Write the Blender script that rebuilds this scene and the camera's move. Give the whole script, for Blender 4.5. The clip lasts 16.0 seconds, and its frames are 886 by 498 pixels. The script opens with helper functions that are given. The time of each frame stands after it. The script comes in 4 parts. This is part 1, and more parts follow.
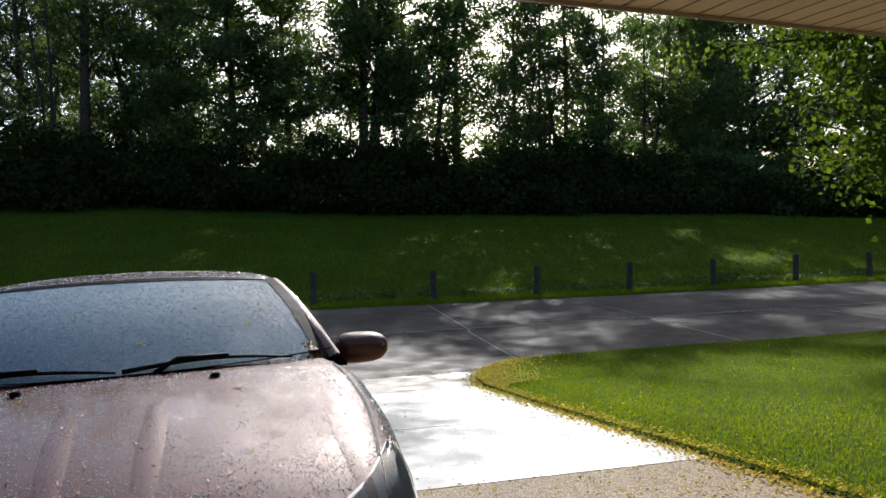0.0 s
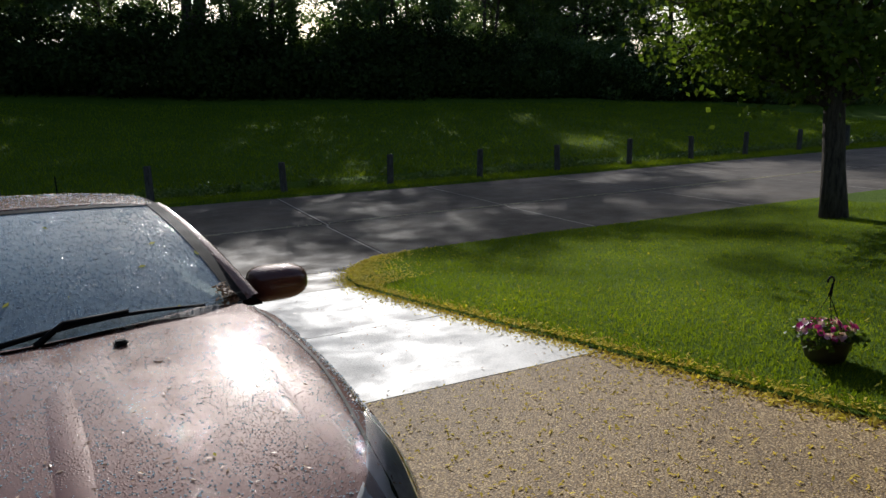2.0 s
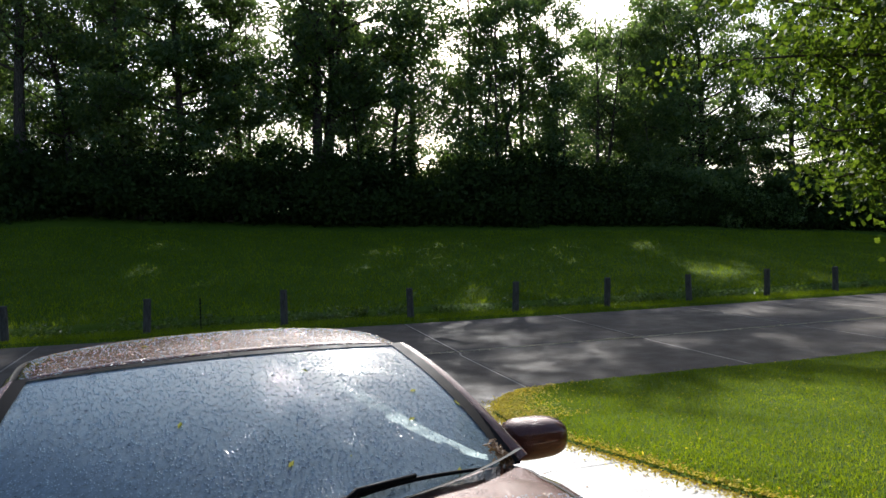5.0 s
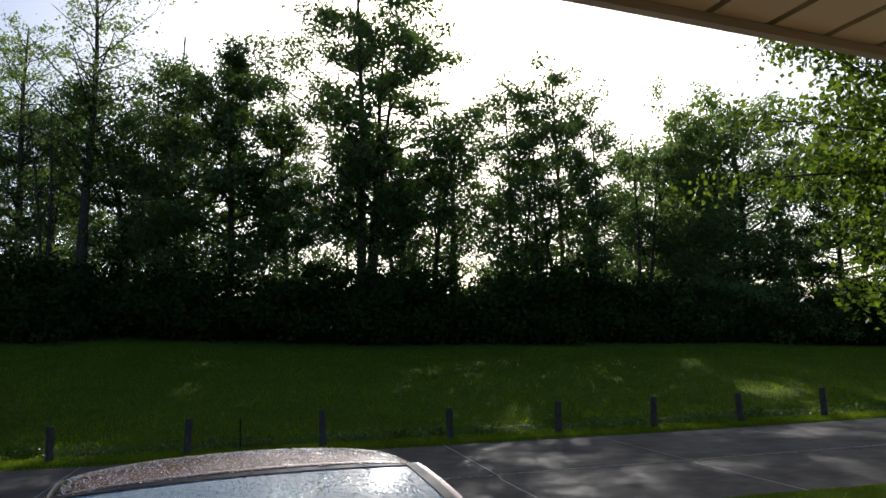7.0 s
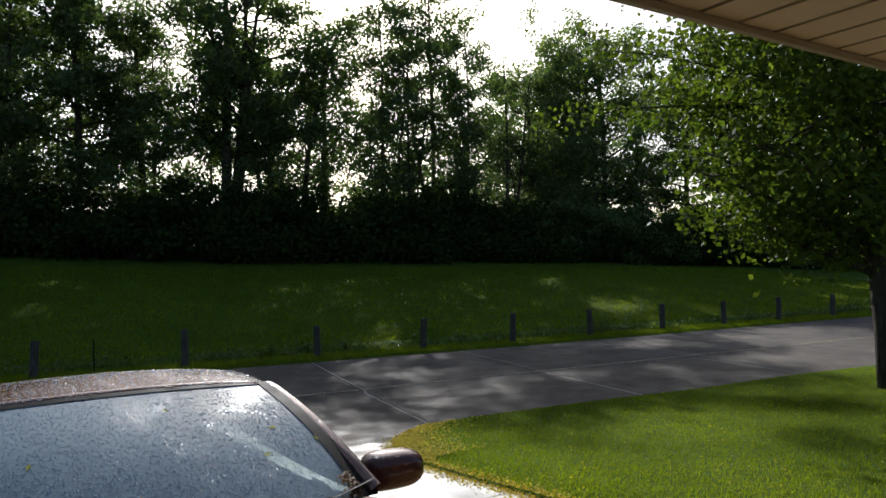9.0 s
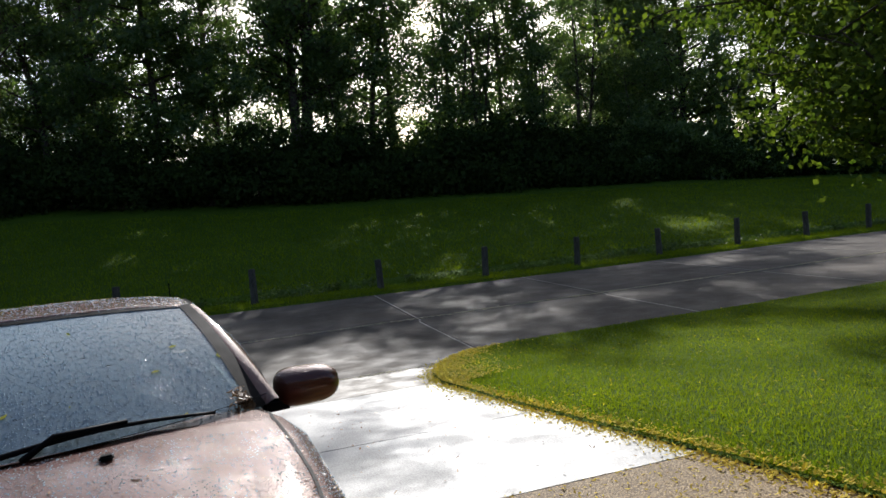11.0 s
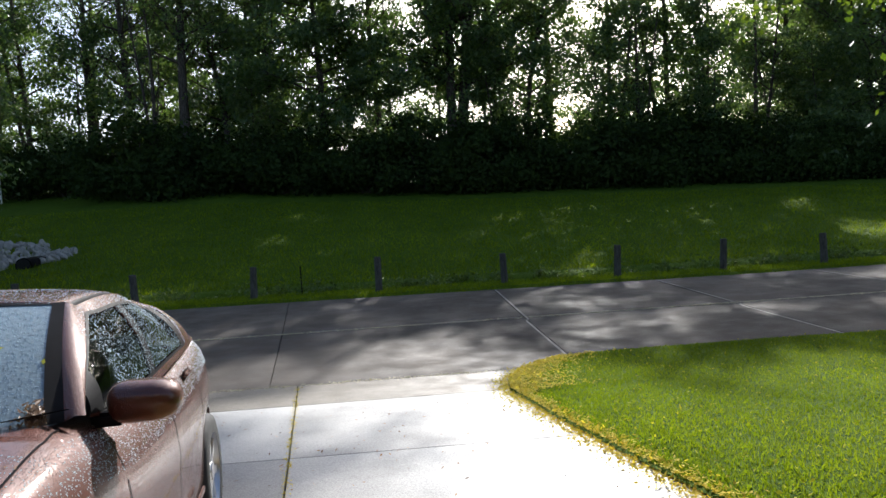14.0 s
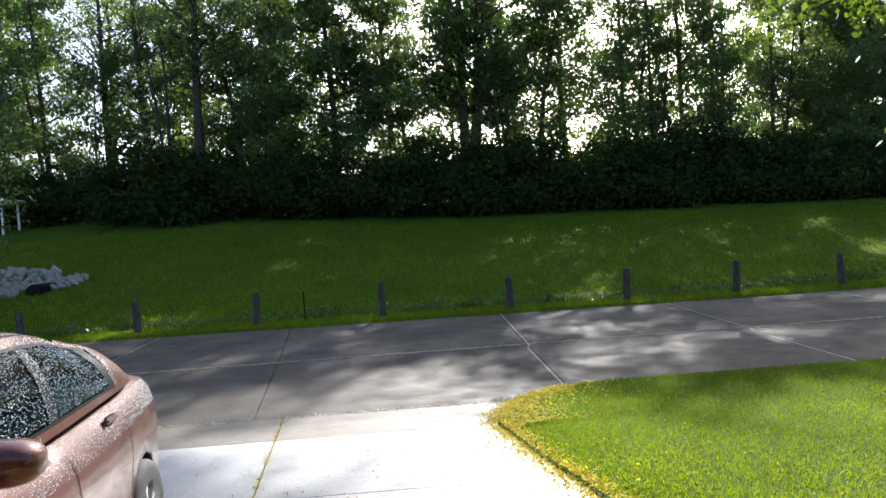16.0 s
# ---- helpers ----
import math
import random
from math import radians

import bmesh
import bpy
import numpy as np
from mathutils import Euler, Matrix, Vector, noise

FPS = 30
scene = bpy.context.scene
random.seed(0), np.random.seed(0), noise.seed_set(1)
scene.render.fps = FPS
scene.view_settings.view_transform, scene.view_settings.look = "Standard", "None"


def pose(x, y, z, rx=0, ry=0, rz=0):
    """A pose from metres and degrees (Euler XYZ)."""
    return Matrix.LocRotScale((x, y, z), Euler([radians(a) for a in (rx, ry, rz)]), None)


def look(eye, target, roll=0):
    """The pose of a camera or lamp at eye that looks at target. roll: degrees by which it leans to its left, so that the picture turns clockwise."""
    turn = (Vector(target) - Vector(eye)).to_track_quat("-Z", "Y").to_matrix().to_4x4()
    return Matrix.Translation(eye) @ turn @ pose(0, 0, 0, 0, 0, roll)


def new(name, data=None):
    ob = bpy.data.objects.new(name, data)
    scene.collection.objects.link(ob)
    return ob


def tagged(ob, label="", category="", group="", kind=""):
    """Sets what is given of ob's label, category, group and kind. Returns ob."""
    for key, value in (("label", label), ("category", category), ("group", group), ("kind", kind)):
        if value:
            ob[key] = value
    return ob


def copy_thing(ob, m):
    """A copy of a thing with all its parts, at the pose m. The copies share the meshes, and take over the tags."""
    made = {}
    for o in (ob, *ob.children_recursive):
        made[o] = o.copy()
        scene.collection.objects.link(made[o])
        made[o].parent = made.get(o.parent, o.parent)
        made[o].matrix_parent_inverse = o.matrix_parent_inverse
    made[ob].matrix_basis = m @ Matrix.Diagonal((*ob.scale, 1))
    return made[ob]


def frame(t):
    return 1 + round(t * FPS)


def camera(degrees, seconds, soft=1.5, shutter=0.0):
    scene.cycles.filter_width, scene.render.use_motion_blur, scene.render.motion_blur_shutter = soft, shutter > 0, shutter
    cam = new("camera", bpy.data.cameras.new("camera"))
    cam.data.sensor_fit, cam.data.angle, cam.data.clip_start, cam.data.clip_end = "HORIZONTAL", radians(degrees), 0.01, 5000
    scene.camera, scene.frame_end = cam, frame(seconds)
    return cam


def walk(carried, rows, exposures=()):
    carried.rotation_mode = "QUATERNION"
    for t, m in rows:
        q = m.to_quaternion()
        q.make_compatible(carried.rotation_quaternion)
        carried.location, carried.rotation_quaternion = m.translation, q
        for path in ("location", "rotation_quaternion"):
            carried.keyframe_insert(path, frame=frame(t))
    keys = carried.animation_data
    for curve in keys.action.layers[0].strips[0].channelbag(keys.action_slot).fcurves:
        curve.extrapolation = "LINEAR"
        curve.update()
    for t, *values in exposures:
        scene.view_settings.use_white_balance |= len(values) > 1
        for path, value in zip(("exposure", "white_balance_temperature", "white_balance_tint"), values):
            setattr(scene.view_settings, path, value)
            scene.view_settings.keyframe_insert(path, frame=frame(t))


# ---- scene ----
cam = camera(64.8, 16.0)

PATH = [
    (0, (-3.248, -12.617, 1.98), (-2.814, -10.666, 1.913), -1.7),
    (0.5, (-3.233, -12.454, 1.998), (-2.825, -10.498, 1.908), -2.1),
    (1, (-3.244, -12.342, 2.03), (-2.76, -10.421, 1.753), -1.8),
    (1.5, (-3.353, -12.241, 2.073), (-2.637, -10.416, 1.673), -1.4),
    (2, (-3.479, -12.159, 2.099), (-2.638, -10.391, 1.691), -1.9),
    (2.5, (-3.531, -12.087, 2.119), (-2.604, -10.343, 1.802), 0.2),
    (3, (-3.582, -11.943, 2.121), (-2.726, -10.148, 1.909), -0.8),
    (3.5, (-3.623, -11.835, 2.131), (-2.855, -9.995, 1.967), -0.2),
    (4, (-3.721, -11.792, 2.13), (-2.981, -9.94, 1.976), 0.7),
    (4.5, (-3.876, -11.758, 2.145), (-3.171, -9.889, 2.046), -1.6),
    (5, (-3.908, -11.696, 2.148), (-3.313, -9.787, 2.103), -1.6),
    (5.2, (-3.901, -11.674, 2.15), (-3.384, -9.742, 2.167), -1.4),
    (7.3, (-3.82, -11.9, 2.165), (-3.34, -9.981, 2.462), -1.9),
    (7.5, (-3.805, -11.892, 2.175), (-3.278, -9.984, 2.465), -1.7),
    (8, (-3.804, -11.89, 2.175), (-3.131, -10.026, 2.439), -2.2),
    (8.5, (-3.804, -11.89, 2.176), (-2.986, -10.077, 2.39), -2.2),
    (9, (-3.788, -11.927, 2.167), (-2.965, -10.105, 2.219), -1.7),
    (9.5, (-3.722, -12.039, 2.152), (-3.02, -10.166, 2.161), -3.0),
    (9.7, (-3.647, -12.062, 2.146), (-2.997, -10.171, 2.115), -2.9),
    (11.8, (-2.804, -12.043, 2.009), (-2.215, -10.145, 1.784), -5.3),
    (12, (-2.699, -12.072, 2.009), (-2.16, -10.168, 1.721), -2.9),
    (12.5, (-2.522, -12.09, 2.003), (-1.99, -10.183, 1.722), -4.1),
    (13, (-2.361, -12.0, 2.004), (-1.874, -10.074, 1.77), -4.0),
    (13.5, (-2.248, -11.883, 2.01), (-1.865, -9.929, 1.828), -4.4),
    (14, (-2.111, -11.833, 2.014), (-1.987, -9.841, 1.896), -3.5),
    (14.5, (-1.947, -11.817, 2.042), (-1.976, -9.817, 1.992), -1.7),
    (15, (-1.859, -11.785, 2.04), (-1.891, -9.787, 1.956), -2.8),
    (15.5, (-1.786, -11.711, 2.029), (-1.812, -9.713, 1.946), -3.5),
    (16, (-1.734, -11.583, 2.032), (-1.662, -9.585, 1.98), -4.0),
]
walk(cam, [(t, look(eye, target, roll)) for t, eye, target, roll in PATH], [(t, e, 5900, 11) for t, e in ((0, 0.55), (1.5, 0.2), (2.5, -0.05), (4, 0.4), (5, 0.8), (7.5, 0.15), (8.5, 0.05), (9.5, 0.45), (12.5, 0.35), (13.5, 0.75), (14.5, 1.2), (16, 1.55))])

# ---- world, sun, exposure ----
SUN_EL, SUN_AZ = 28.5, 16.5
world = bpy.data.worlds.new("world")
scene.world = world
world.use_nodes = True
wn = world.node_tree.nodes
sky = wn.new("ShaderNodeTexSky")
sky.sky_type = "NISHITA"
sky.sun_disc = False
sky.sun_elevation, sky.sun_rotation = radians(SUN_EL), radians(SUN_AZ)
sky.air_density, sky.dust_density = 1.0, 2.5
wn["Background"].inputs["Strength"].default_value = 0.10
world.node_tree.links.new(sky.outputs[0], wn["Background"].inputs["Color"])
sun = new("sun", bpy.data.lights.new("sun", "SUN"))
sun.data.energy, sun.data.angle, sun.data.color = 5.0, radians(0.55), (1.0, 0.93, 0.82)
sun_way = Vector((math.sin(radians(SUN_AZ)) * math.cos(radians(SUN_EL)), math.cos(radians(SUN_AZ)) * math.cos(radians(SUN_EL)), math.sin(radians(SUN_EL))))
sun.matrix_world = look(sun_way * 60, (0, 0, 0))


# ---- materials ----
def mat(name, color, rough=0.6, metal=0.0, spec=0.5):
    m = bpy.data.materials.new(name)
    m.use_nodes = True
    b = m.node_tree.nodes["Principled BSDF"]
    b.inputs["Base Color"].default_value = (*color, 1)
    b.inputs["Roughness"].default_value = rough
    b.inputs["Metallic"].default_value = metal
    b.inputs["Specular IOR Level"].default_value = spec
    return m, m.node_tree, b


def coords(nt):
    return nt.nodes.new("ShaderNodeTexCoord").outputs["Object"]


def world_place(nt):
    return nt.nodes.new("ShaderNodeNewGeometry").outputs["Position"]


def noise_tex(nt, vec, scale, detail=4.0, rough=0.6):
    n = nt.nodes.new("ShaderNodeTexNoise")
    n.inputs["Scale"].default_value, n.inputs["Detail"].default_value, n.inputs["Roughness"].default_value = scale, detail, rough
    nt.links.new(vec, n.inputs["Vector"])
    return n.outputs["Fac"]


def ramp(nt, fac, stops):
    r = nt.nodes.new("ShaderNodeValToRGB")
    e = r.color_ramp.elements
    while len(e) < len(stops):
        e.new(0.5)
    for el, (p, c) in zip(e, stops):
        el.position, el.color = p, (*c, 1) if len(c) == 3 else c
    nt.links.new(fac, r.inputs["Fac"])
    return r.outputs["Color"]


def mixc(nt, fac, a, b, mode="MIX"):
    n = nt.nodes.new("ShaderNodeMix")
    n.data_type, n.blend_type = "RGBA", mode
    for sock, v in ((n.inputs["Factor"], fac), (n.inputs["A"], a), (n.inputs["B"], b)):
        if isinstance(v, (int, float)):
            sock.default_value = v
        elif isinstance(v, tuple):
            sock.default_value = (*v, 1)
        else:
            nt.links.new(v, sock)
    return n.outputs["Result"]


def bump(nt, b, height, strength, dist):
    n = nt.nodes.new("ShaderNodeBump")
    n.inputs["Strength"].default_value, n.inputs["Distance"].default_value = strength, dist
    nt.links.new(height, n.inputs["Height"])
    nt.links.new(n.outputs[0], b.inputs["Normal"])
    return n


def concrete(name, dark, mid, light, grain=90.0, bump_d=0.004, rough=(0.55, 0.85), spec=0.4):
    m, nt, b = mat(name, mid, 0.7, 0, spec)
    p = world_place(nt)
    big = noise_tex(nt, p, 0.7, 6)
    fine = noise_tex(nt, p, grain, 3)
    c = ramp(nt, big, [(0.3, dark), (0.5, mid), (0.72, light)])
    g = ramp(nt, fine, [(0.3, (0.55, 0.52, 0.5)), (0.65, (1.15, 1.12, 1.08))])
    c = mixc(nt, 0.75, c, g, "MULTIPLY")
    oi = nt.nodes.new("ShaderNodeObjectInfo")
    tone = ramp(nt, oi.outputs["Random"], [(0, (0.86, 0.85, 0.84)), (1, (1.06, 1.06, 1.05))])
    c = mixc(nt, 1.0, c, tone, "MULTIPLY")
    nt.links.new(c, b.inputs["Base Color"])
    r = nt.nodes.new("ShaderNodeMapRange")
    r.inputs["From Min"].default_value, r.inputs["From Max"].default_value = 0.35, 0.65
    r.inputs["To Min"].default_value, r.inputs["To Max"].default_value = rough
    nt.links.new(noise_tex(nt, p, 2.3, 5), r.inputs["Value"])
    nt.links.new(r.outputs[0], b.inputs["Roughness"])
    bump(nt, b, fine, 0.6, bump_d)
    return m


ROAD = concrete("road_concrete", (0.052, 0.044, 0.036), (0.085, 0.072, 0.059), (0.145, 0.124, 0.103), 60, 0.004, (0.65, 0.9), 0.22)
SLAB = concrete("pale_concrete", (0.33, 0.33, 0.32), (0.42, 0.42, 0.41), (0.50, 0.50, 0.49), 80, 0.003, (0.45, 0.8))
APRON = concrete("apron_concrete", (0.13, 0.115, 0.09), (0.17, 0.15, 0.12), (0.22, 0.2, 0.165), 70, 0.003, (0.5, 0.85))


def aggregate():
    m, nt, b = mat("exposed_aggregate", (0.22, 0.18, 0.13), 0.75, 0, 0.4)
    p = world_place(nt)
    v = nt.nodes.new("ShaderNodeTexVoronoi")
    v.inputs["Scale"].default_value = 85
    nt.links.new(p, v.inputs["Vector"])
    stone = ramp(nt, v.outputs["Color"], [(0.15, (0.17, 0.108, 0.045)), (0.5, (0.34, 0.238, 0.108)), (0.85, (0.50, 0.385, 0.205))])
    gap = ramp(nt, v.outputs["Distance"], [(0.25, (1, 1, 1)), (0.62, (0.45, 0.42, 0.38))])
    c = mixc(nt, 1.0, stone, gap, "MULTIPLY")
    big = ramp(nt, noise_tex(nt, p, 1.1, 6), [(0.3, (0.75, 0.72, 0.7)), (0.7, (1.15, 1.13, 1.1))])
    nt.links.new(mixc(nt, 1.0, c, big, "MULTIPLY"), b.inputs["Base Color"])
    n = bump(nt, b, v.outputs["Distance"], 0.8, 0.006)
    n.invert = True
    return m


AGG = aggregate()


def soil(name, a, b_, scale=3.0, fine=40.0):
    m, nt, b = mat(name, a, 0.95, 0, 0.1)
    p = world_place(nt)
    c = ramp(nt, noise_tex(nt, p, scale, 8, 0.7), [(0.3, a), (0.7, b_)])
    f = ramp(nt, noise_tex(nt, p, fine, 4), [(0.3, (0.55, 0.55, 0.5)), (0.7, (1.2, 1.2, 1.15))])
    nt.links.new(mixc(nt, 1.0, c, f, "MULTIPLY"), b.inputs["Base Color"])
    bump(nt, b, noise_tex(nt, p, fine, 6), 1.0, 0.03)
    return m


EARTH = soil("dark_earth", (0.03, 0.024, 0.016), (0.06, 0.05, 0.03))
TURF = soil("turf", (0.052, 0.098, 0.005), (0.09, 0.14, 0.008), 0.9, 55)


def leaf_mat(name, a, b_, trans=0.45, rough=0.45, spec=0.5):
    m = bpy.data.materials.new(name)
    m.use_nodes = True
    nt = m.node_tree
    b = nt.nodes["Principled BSDF"]
    g = nt.nodes.new("ShaderNodeNewGeometry")
    c = ramp(nt, g.outputs["Random Per Island"], [(0.0, a), (1.0, b_)])
    big = ramp(nt, noise_tex(nt, g.outputs["Position"], 0.5, 3), [(0.3, (0.7, 0.75, 0.7)), (0.7, (1.25, 1.2, 1.0))])
    c = mixc(nt, 1.0, c, big, "MULTIPLY")
    nt.links.new(c, b.inputs["Base Color"])
    b.inputs["Roughness"].default_value = rough
    b.inputs["Specular IOR Level"].default_value = spec
    t = nt.nodes.new("ShaderNodeBsdfTranslucent")
    tc = mixc(nt, 1.0, c, (1.7, 1.75, 0.85), "MULTIPLY")
    nt.links.new(tc, t.inputs["Color"])
    mx = nt.nodes.new("ShaderNodeMixShader")
    mx.inputs[0].default_value = trans
    out = nt.nodes["Material Output"]
    nt.links.new(b.outputs[0], mx.inputs[1])
    nt.links.new(t.outputs[0], mx.inputs[2])
    nt.links.new(mx.outputs[0], out.inputs["Surface"])
    return m


LEAF_WOOD = leaf_mat("wood_leaf", (0.042, 0.078, 0.03), (0.10, 0.145, 0.05), 0.48)
LEAF_PALE = leaf_mat("pale_leaf", (0.065, 0.11, 0.045), (0.14, 0.19, 0.075), 0.52)
# far darker than the tree leaves: understory shade is put into this colour
LEAF_SHRUB_SHADED = leaf_mat("shaded_shrub_leaf", (0.018, 0.032, 0.010), (0.04, 0.062, 0.016), 0.25, 0.7, 0.1)
LEAF_NEAR = leaf_mat("maple_leaf", (0.045, 0.08, 0.012), (0.115, 0.155, 0.022), 0.42, 0.55, 0.25)
BLADE = leaf_mat("grass_blade", (0.09, 0.137, 0.004), (0.175, 0.215, 0.007), 0.5, 0.7, 0.12)
WEED = leaf_mat("weed_leaf", (0.05, 0.085, 0.012), (0.12, 0.16, 0.03), 0.4)
PETAL = leaf_mat("fallen_seed", (0.46, 0.34, 0.04), (0.66, 0.53, 0.10), 0.3, 0.8, 0.1)
PETAL_GREEN = leaf_mat("fallen_leaf", (0.24, 0.26, 0.02), (0.42, 0.37, 0.04), 0.3, 0.8, 0.1)
PALE_SEED = leaf_mat("bleached_seed", (0.34, 0.31, 0.25), (0.6, 0.56, 0.47), 0.2, 0.8, 0.1)
BUD = leaf_mat("bud_scale", (0.12, 0.05, 0.025), (0.36, 0.2, 0.09), 0.1)


def bark(name, a, b_):
    m, nt, b = mat(name, a, 0.95, 0, 0.2)
    p = coords(nt)
    mp = nt.nodes.new("ShaderNodeMapping")
    mp.inputs["Scale"].default_value = (14, 14, 2.5)
    nt.links.new(p, mp.inputs["Vector"])
    f = noise_tex(nt, mp.outputs[0], 1.5, 6, 0.7)
    nt.links.new(ramp(nt, f, [(0.35, a), (0.65, b_)]), b.inputs["Base Color"])
    bump(nt, b, f, 1.0, 0.03)
    return m


BARK = bark("bark", (0.03, 0.024, 0.02), (0.11, 0.09, 0.07))
POST_WOOD = bark("weathered_post", (0.035, 0.032, 0.026), (0.11, 0.10, 0.085))


def plain(name, color, rough=0.5, metal=0.0, spec=0.5, var=0.15, scale=30.0):
    m, nt, b = mat(name, color, rough, metal, spec)
    p = coords(nt)
    c = ramp(nt, noise_tex(nt, p, scale, 5), [(0.3, tuple(v * (1 - var) for v in color)), (0.7, tuple(min(1, v * (1 + var)) for v in color))])
    nt.links.new(c, b.inputs["Base Color"])
    r = nt.nodes.new("ShaderNodeMapRange")
    r.inputs["To Min"].default_value, r.inputs["To Max"].default_value = rough * 0.8, min(1, rough * 1.25)
    nt.links.new(noise_tex(nt, p, scale * 0.4, 4), r.inputs["Value"])
    nt.links.new(r.outputs[0], b.inputs["Roughness"])
    return m


def paint():
    m, nt, b = mat("copper_brown_paint", (0.06, 0.022, 0.016), 0.55, 0.15, 0.15)
    p = coords(nt)
    b.inputs["Coat Weight"].default_value = 1.0
    b.inputs["Coat Roughness"].default_value = 0.06
    flake = noise_tex(nt, p, 900, 1)
    nt.links.new(ramp(nt, flake, [(0.35, (0.045, 0.012, 0.007)), (0.65, (0.12, 0.034, 0.018))]), b.inputs["Base Color"])
    wet = nt.nodes.new("ShaderNodeTexVoronoi")
    wet.inputs["Scale"].default_value = 190
    nt.links.new(p, wet.inputs["Vector"])
    drop = ramp(nt, wet.outputs["Distance"], [(0.05, (1, 1, 1)), (0.42, (0, 0, 0))])
    some = ramp(nt, noise_tex(nt, p, 5, 4), [(0.34, (0, 0, 0)), (0.54, (1, 1, 1))])
    h = mixc(nt, 1.0, drop, some, "MULTIPLY")
    n = nt.nodes.new("ShaderNodeBump")
    n.inputs["Strength"].default_value, n.inputs["Distance"].default_value = 0.8, 0.0014
    nt.links.new(h, n.inputs["Height"])
    nt.links.new(n.outputs[0], b.inputs["Coat Normal"])
    nt.links.new(n.outputs[0], b.inputs["Normal"])
    return m


def glass(name, tint, ior=1.5, rough=0.0, wet=0.0, sheen_film=0.0):
    m = bpy.data.materials.new(name)
    m.use_nodes = True
    nt = m.node_tree
    nt.nodes.remove(nt.nodes["Principled BSDF"])
    tr = nt.nodes.new("ShaderNodeBsdfTransparent")
    tr.inputs["Color"].default_value = (*tint, 1)
    gl = nt.nodes.new("ShaderNodeBsdfGlossy")
    gl.inputs["Roughness"].default_value = rough
    fr = nt.nodes.new("ShaderNodeFresnel")
    fr.inputs["IOR"].default_value = ior
    if wet:
        p = coords(nt)
        v = nt.nodes.new("ShaderNodeTexVoronoi")
        v.inputs["Scale"].default_value = 150
        nt.links.new(p, v.inputs["Vector"])
        d = ramp(nt, v.outputs["Distance"], [(0.05, (1, 1, 1)), (0.4, (0, 0, 0))])
        s_ = ramp(nt, noise_tex(nt, p, 7, 5), [(0.45, (0, 0, 0)), (0.62, (1, 1, 1))])
        n = nt.nodes.new("ShaderNodeBump")
        n.inputs["Strength"].default_value, n.inputs["Distance"].default_value = wet, 0.0012
        nt.links.new(mixc(nt, 1.0, d, s_, "MULTIPLY"), n.inputs["Height"])
        nt.links.new(n.outputs[0], gl.inputs["Normal"])
    mx = nt.nodes.new("ShaderNodeMixShader")
    nt.links.new(fr.outputs[0], mx.inputs[0])
    nt.links.new(tr.outputs[0], mx.inputs[1])
    nt.links.new(gl.outputs[0], mx.inputs[2])
    last = mx.outputs[0]
    # bluish diffuse layer: wet scatter, with sky reflection and glints painted in
    if sheen_film:
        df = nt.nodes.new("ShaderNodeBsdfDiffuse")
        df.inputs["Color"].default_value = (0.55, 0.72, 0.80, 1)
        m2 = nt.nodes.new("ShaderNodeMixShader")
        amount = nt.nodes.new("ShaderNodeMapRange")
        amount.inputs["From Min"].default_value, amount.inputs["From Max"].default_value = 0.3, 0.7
        amount.inputs["To Min"].default_value, amount.inputs["To Max"].default_value = sheen_film * 0.6, sheen_film * 1.4
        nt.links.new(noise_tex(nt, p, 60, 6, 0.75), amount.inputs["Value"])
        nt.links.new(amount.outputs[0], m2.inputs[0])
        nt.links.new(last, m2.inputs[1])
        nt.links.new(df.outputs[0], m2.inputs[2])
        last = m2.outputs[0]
    nt.links.new(last, nt.nodes["Material Output"].inputs["Surface"])
    return m


PAINT = paint()
GLASS = glass("window_glass", (0.30, 0.38, 0.34), 1.6, 0.01, 0.5)
# the windshield's diffuse share stands in for bright sky it would reflect
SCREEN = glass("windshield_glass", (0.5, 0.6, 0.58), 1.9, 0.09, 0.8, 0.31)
LENS = glass("headlight_lens", (0.9, 0.92, 0.92), 1.5, 0.02)
# pale diffuse share paints the sun's sparkle onto the drops
DROP = glass("water_drop", (0.9, 0.92, 0.95), 1.7, 0.03, 0.05, 0.5)
BLACK = plain("black_plastic", (0.006, 0.006, 0.007), 0.6, 0, 0.06)
RUBBER = plain("rubber", (0.02, 0.02, 0.02), 0.8)
CHROME = plain("bright_metal", (0.62, 0.62, 0.63), 0.18, 1.0, 0.5, 0.05)
DARK_METAL = plain("smoked_reflector", (0.40, 0.41, 0.42), 0.45, 0.1, 0.4, 0.4, 14)
# pale tone for whitish sand and litter in the road joints
JOINT_GRIT = concrete("pale_joint_grit", (0.16, 0.15, 0.13), (0.30, 0.28, 0.25), (0.44, 0.42, 0.38), 40, 0.004, (0.6, 0.9), 0.3)
RIM = plain("alloy", (0.55, 0.55, 0.56), 0.3, 0.9, 0.5, 0.05)
CLOTH = plain("grey_cloth", (0.12, 0.12, 0.12), 0.9)
DASH = plain("dashboard_plastic", (0.035, 0.036, 0.04), 0.6)
WHITE = plain("white_paint", (0.78, 0.78, 0.76), 0.5)
SOFFIT = plain("soffit_vinyl", (0.62, 0.52, 0.40), 0.55, 0, 0.4, 0.05, 3)
FASCIA = plain("fascia_metal", (0.3, 0.26, 0.21), 0.45, 0, 0.5, 0.06, 5)
SIDING = plain("pale_siding", (0.62, 0.57, 0.48), 0.6, 0, 0.4, 0.06, 3)
STONE = plain("pale_riprap", (0.32, 0.30, 0.27), 0.9, 0, 0.3, 0.3, 6)
POT = plain("dark_pot", (0.045, 0.032, 0.028), 0.5)
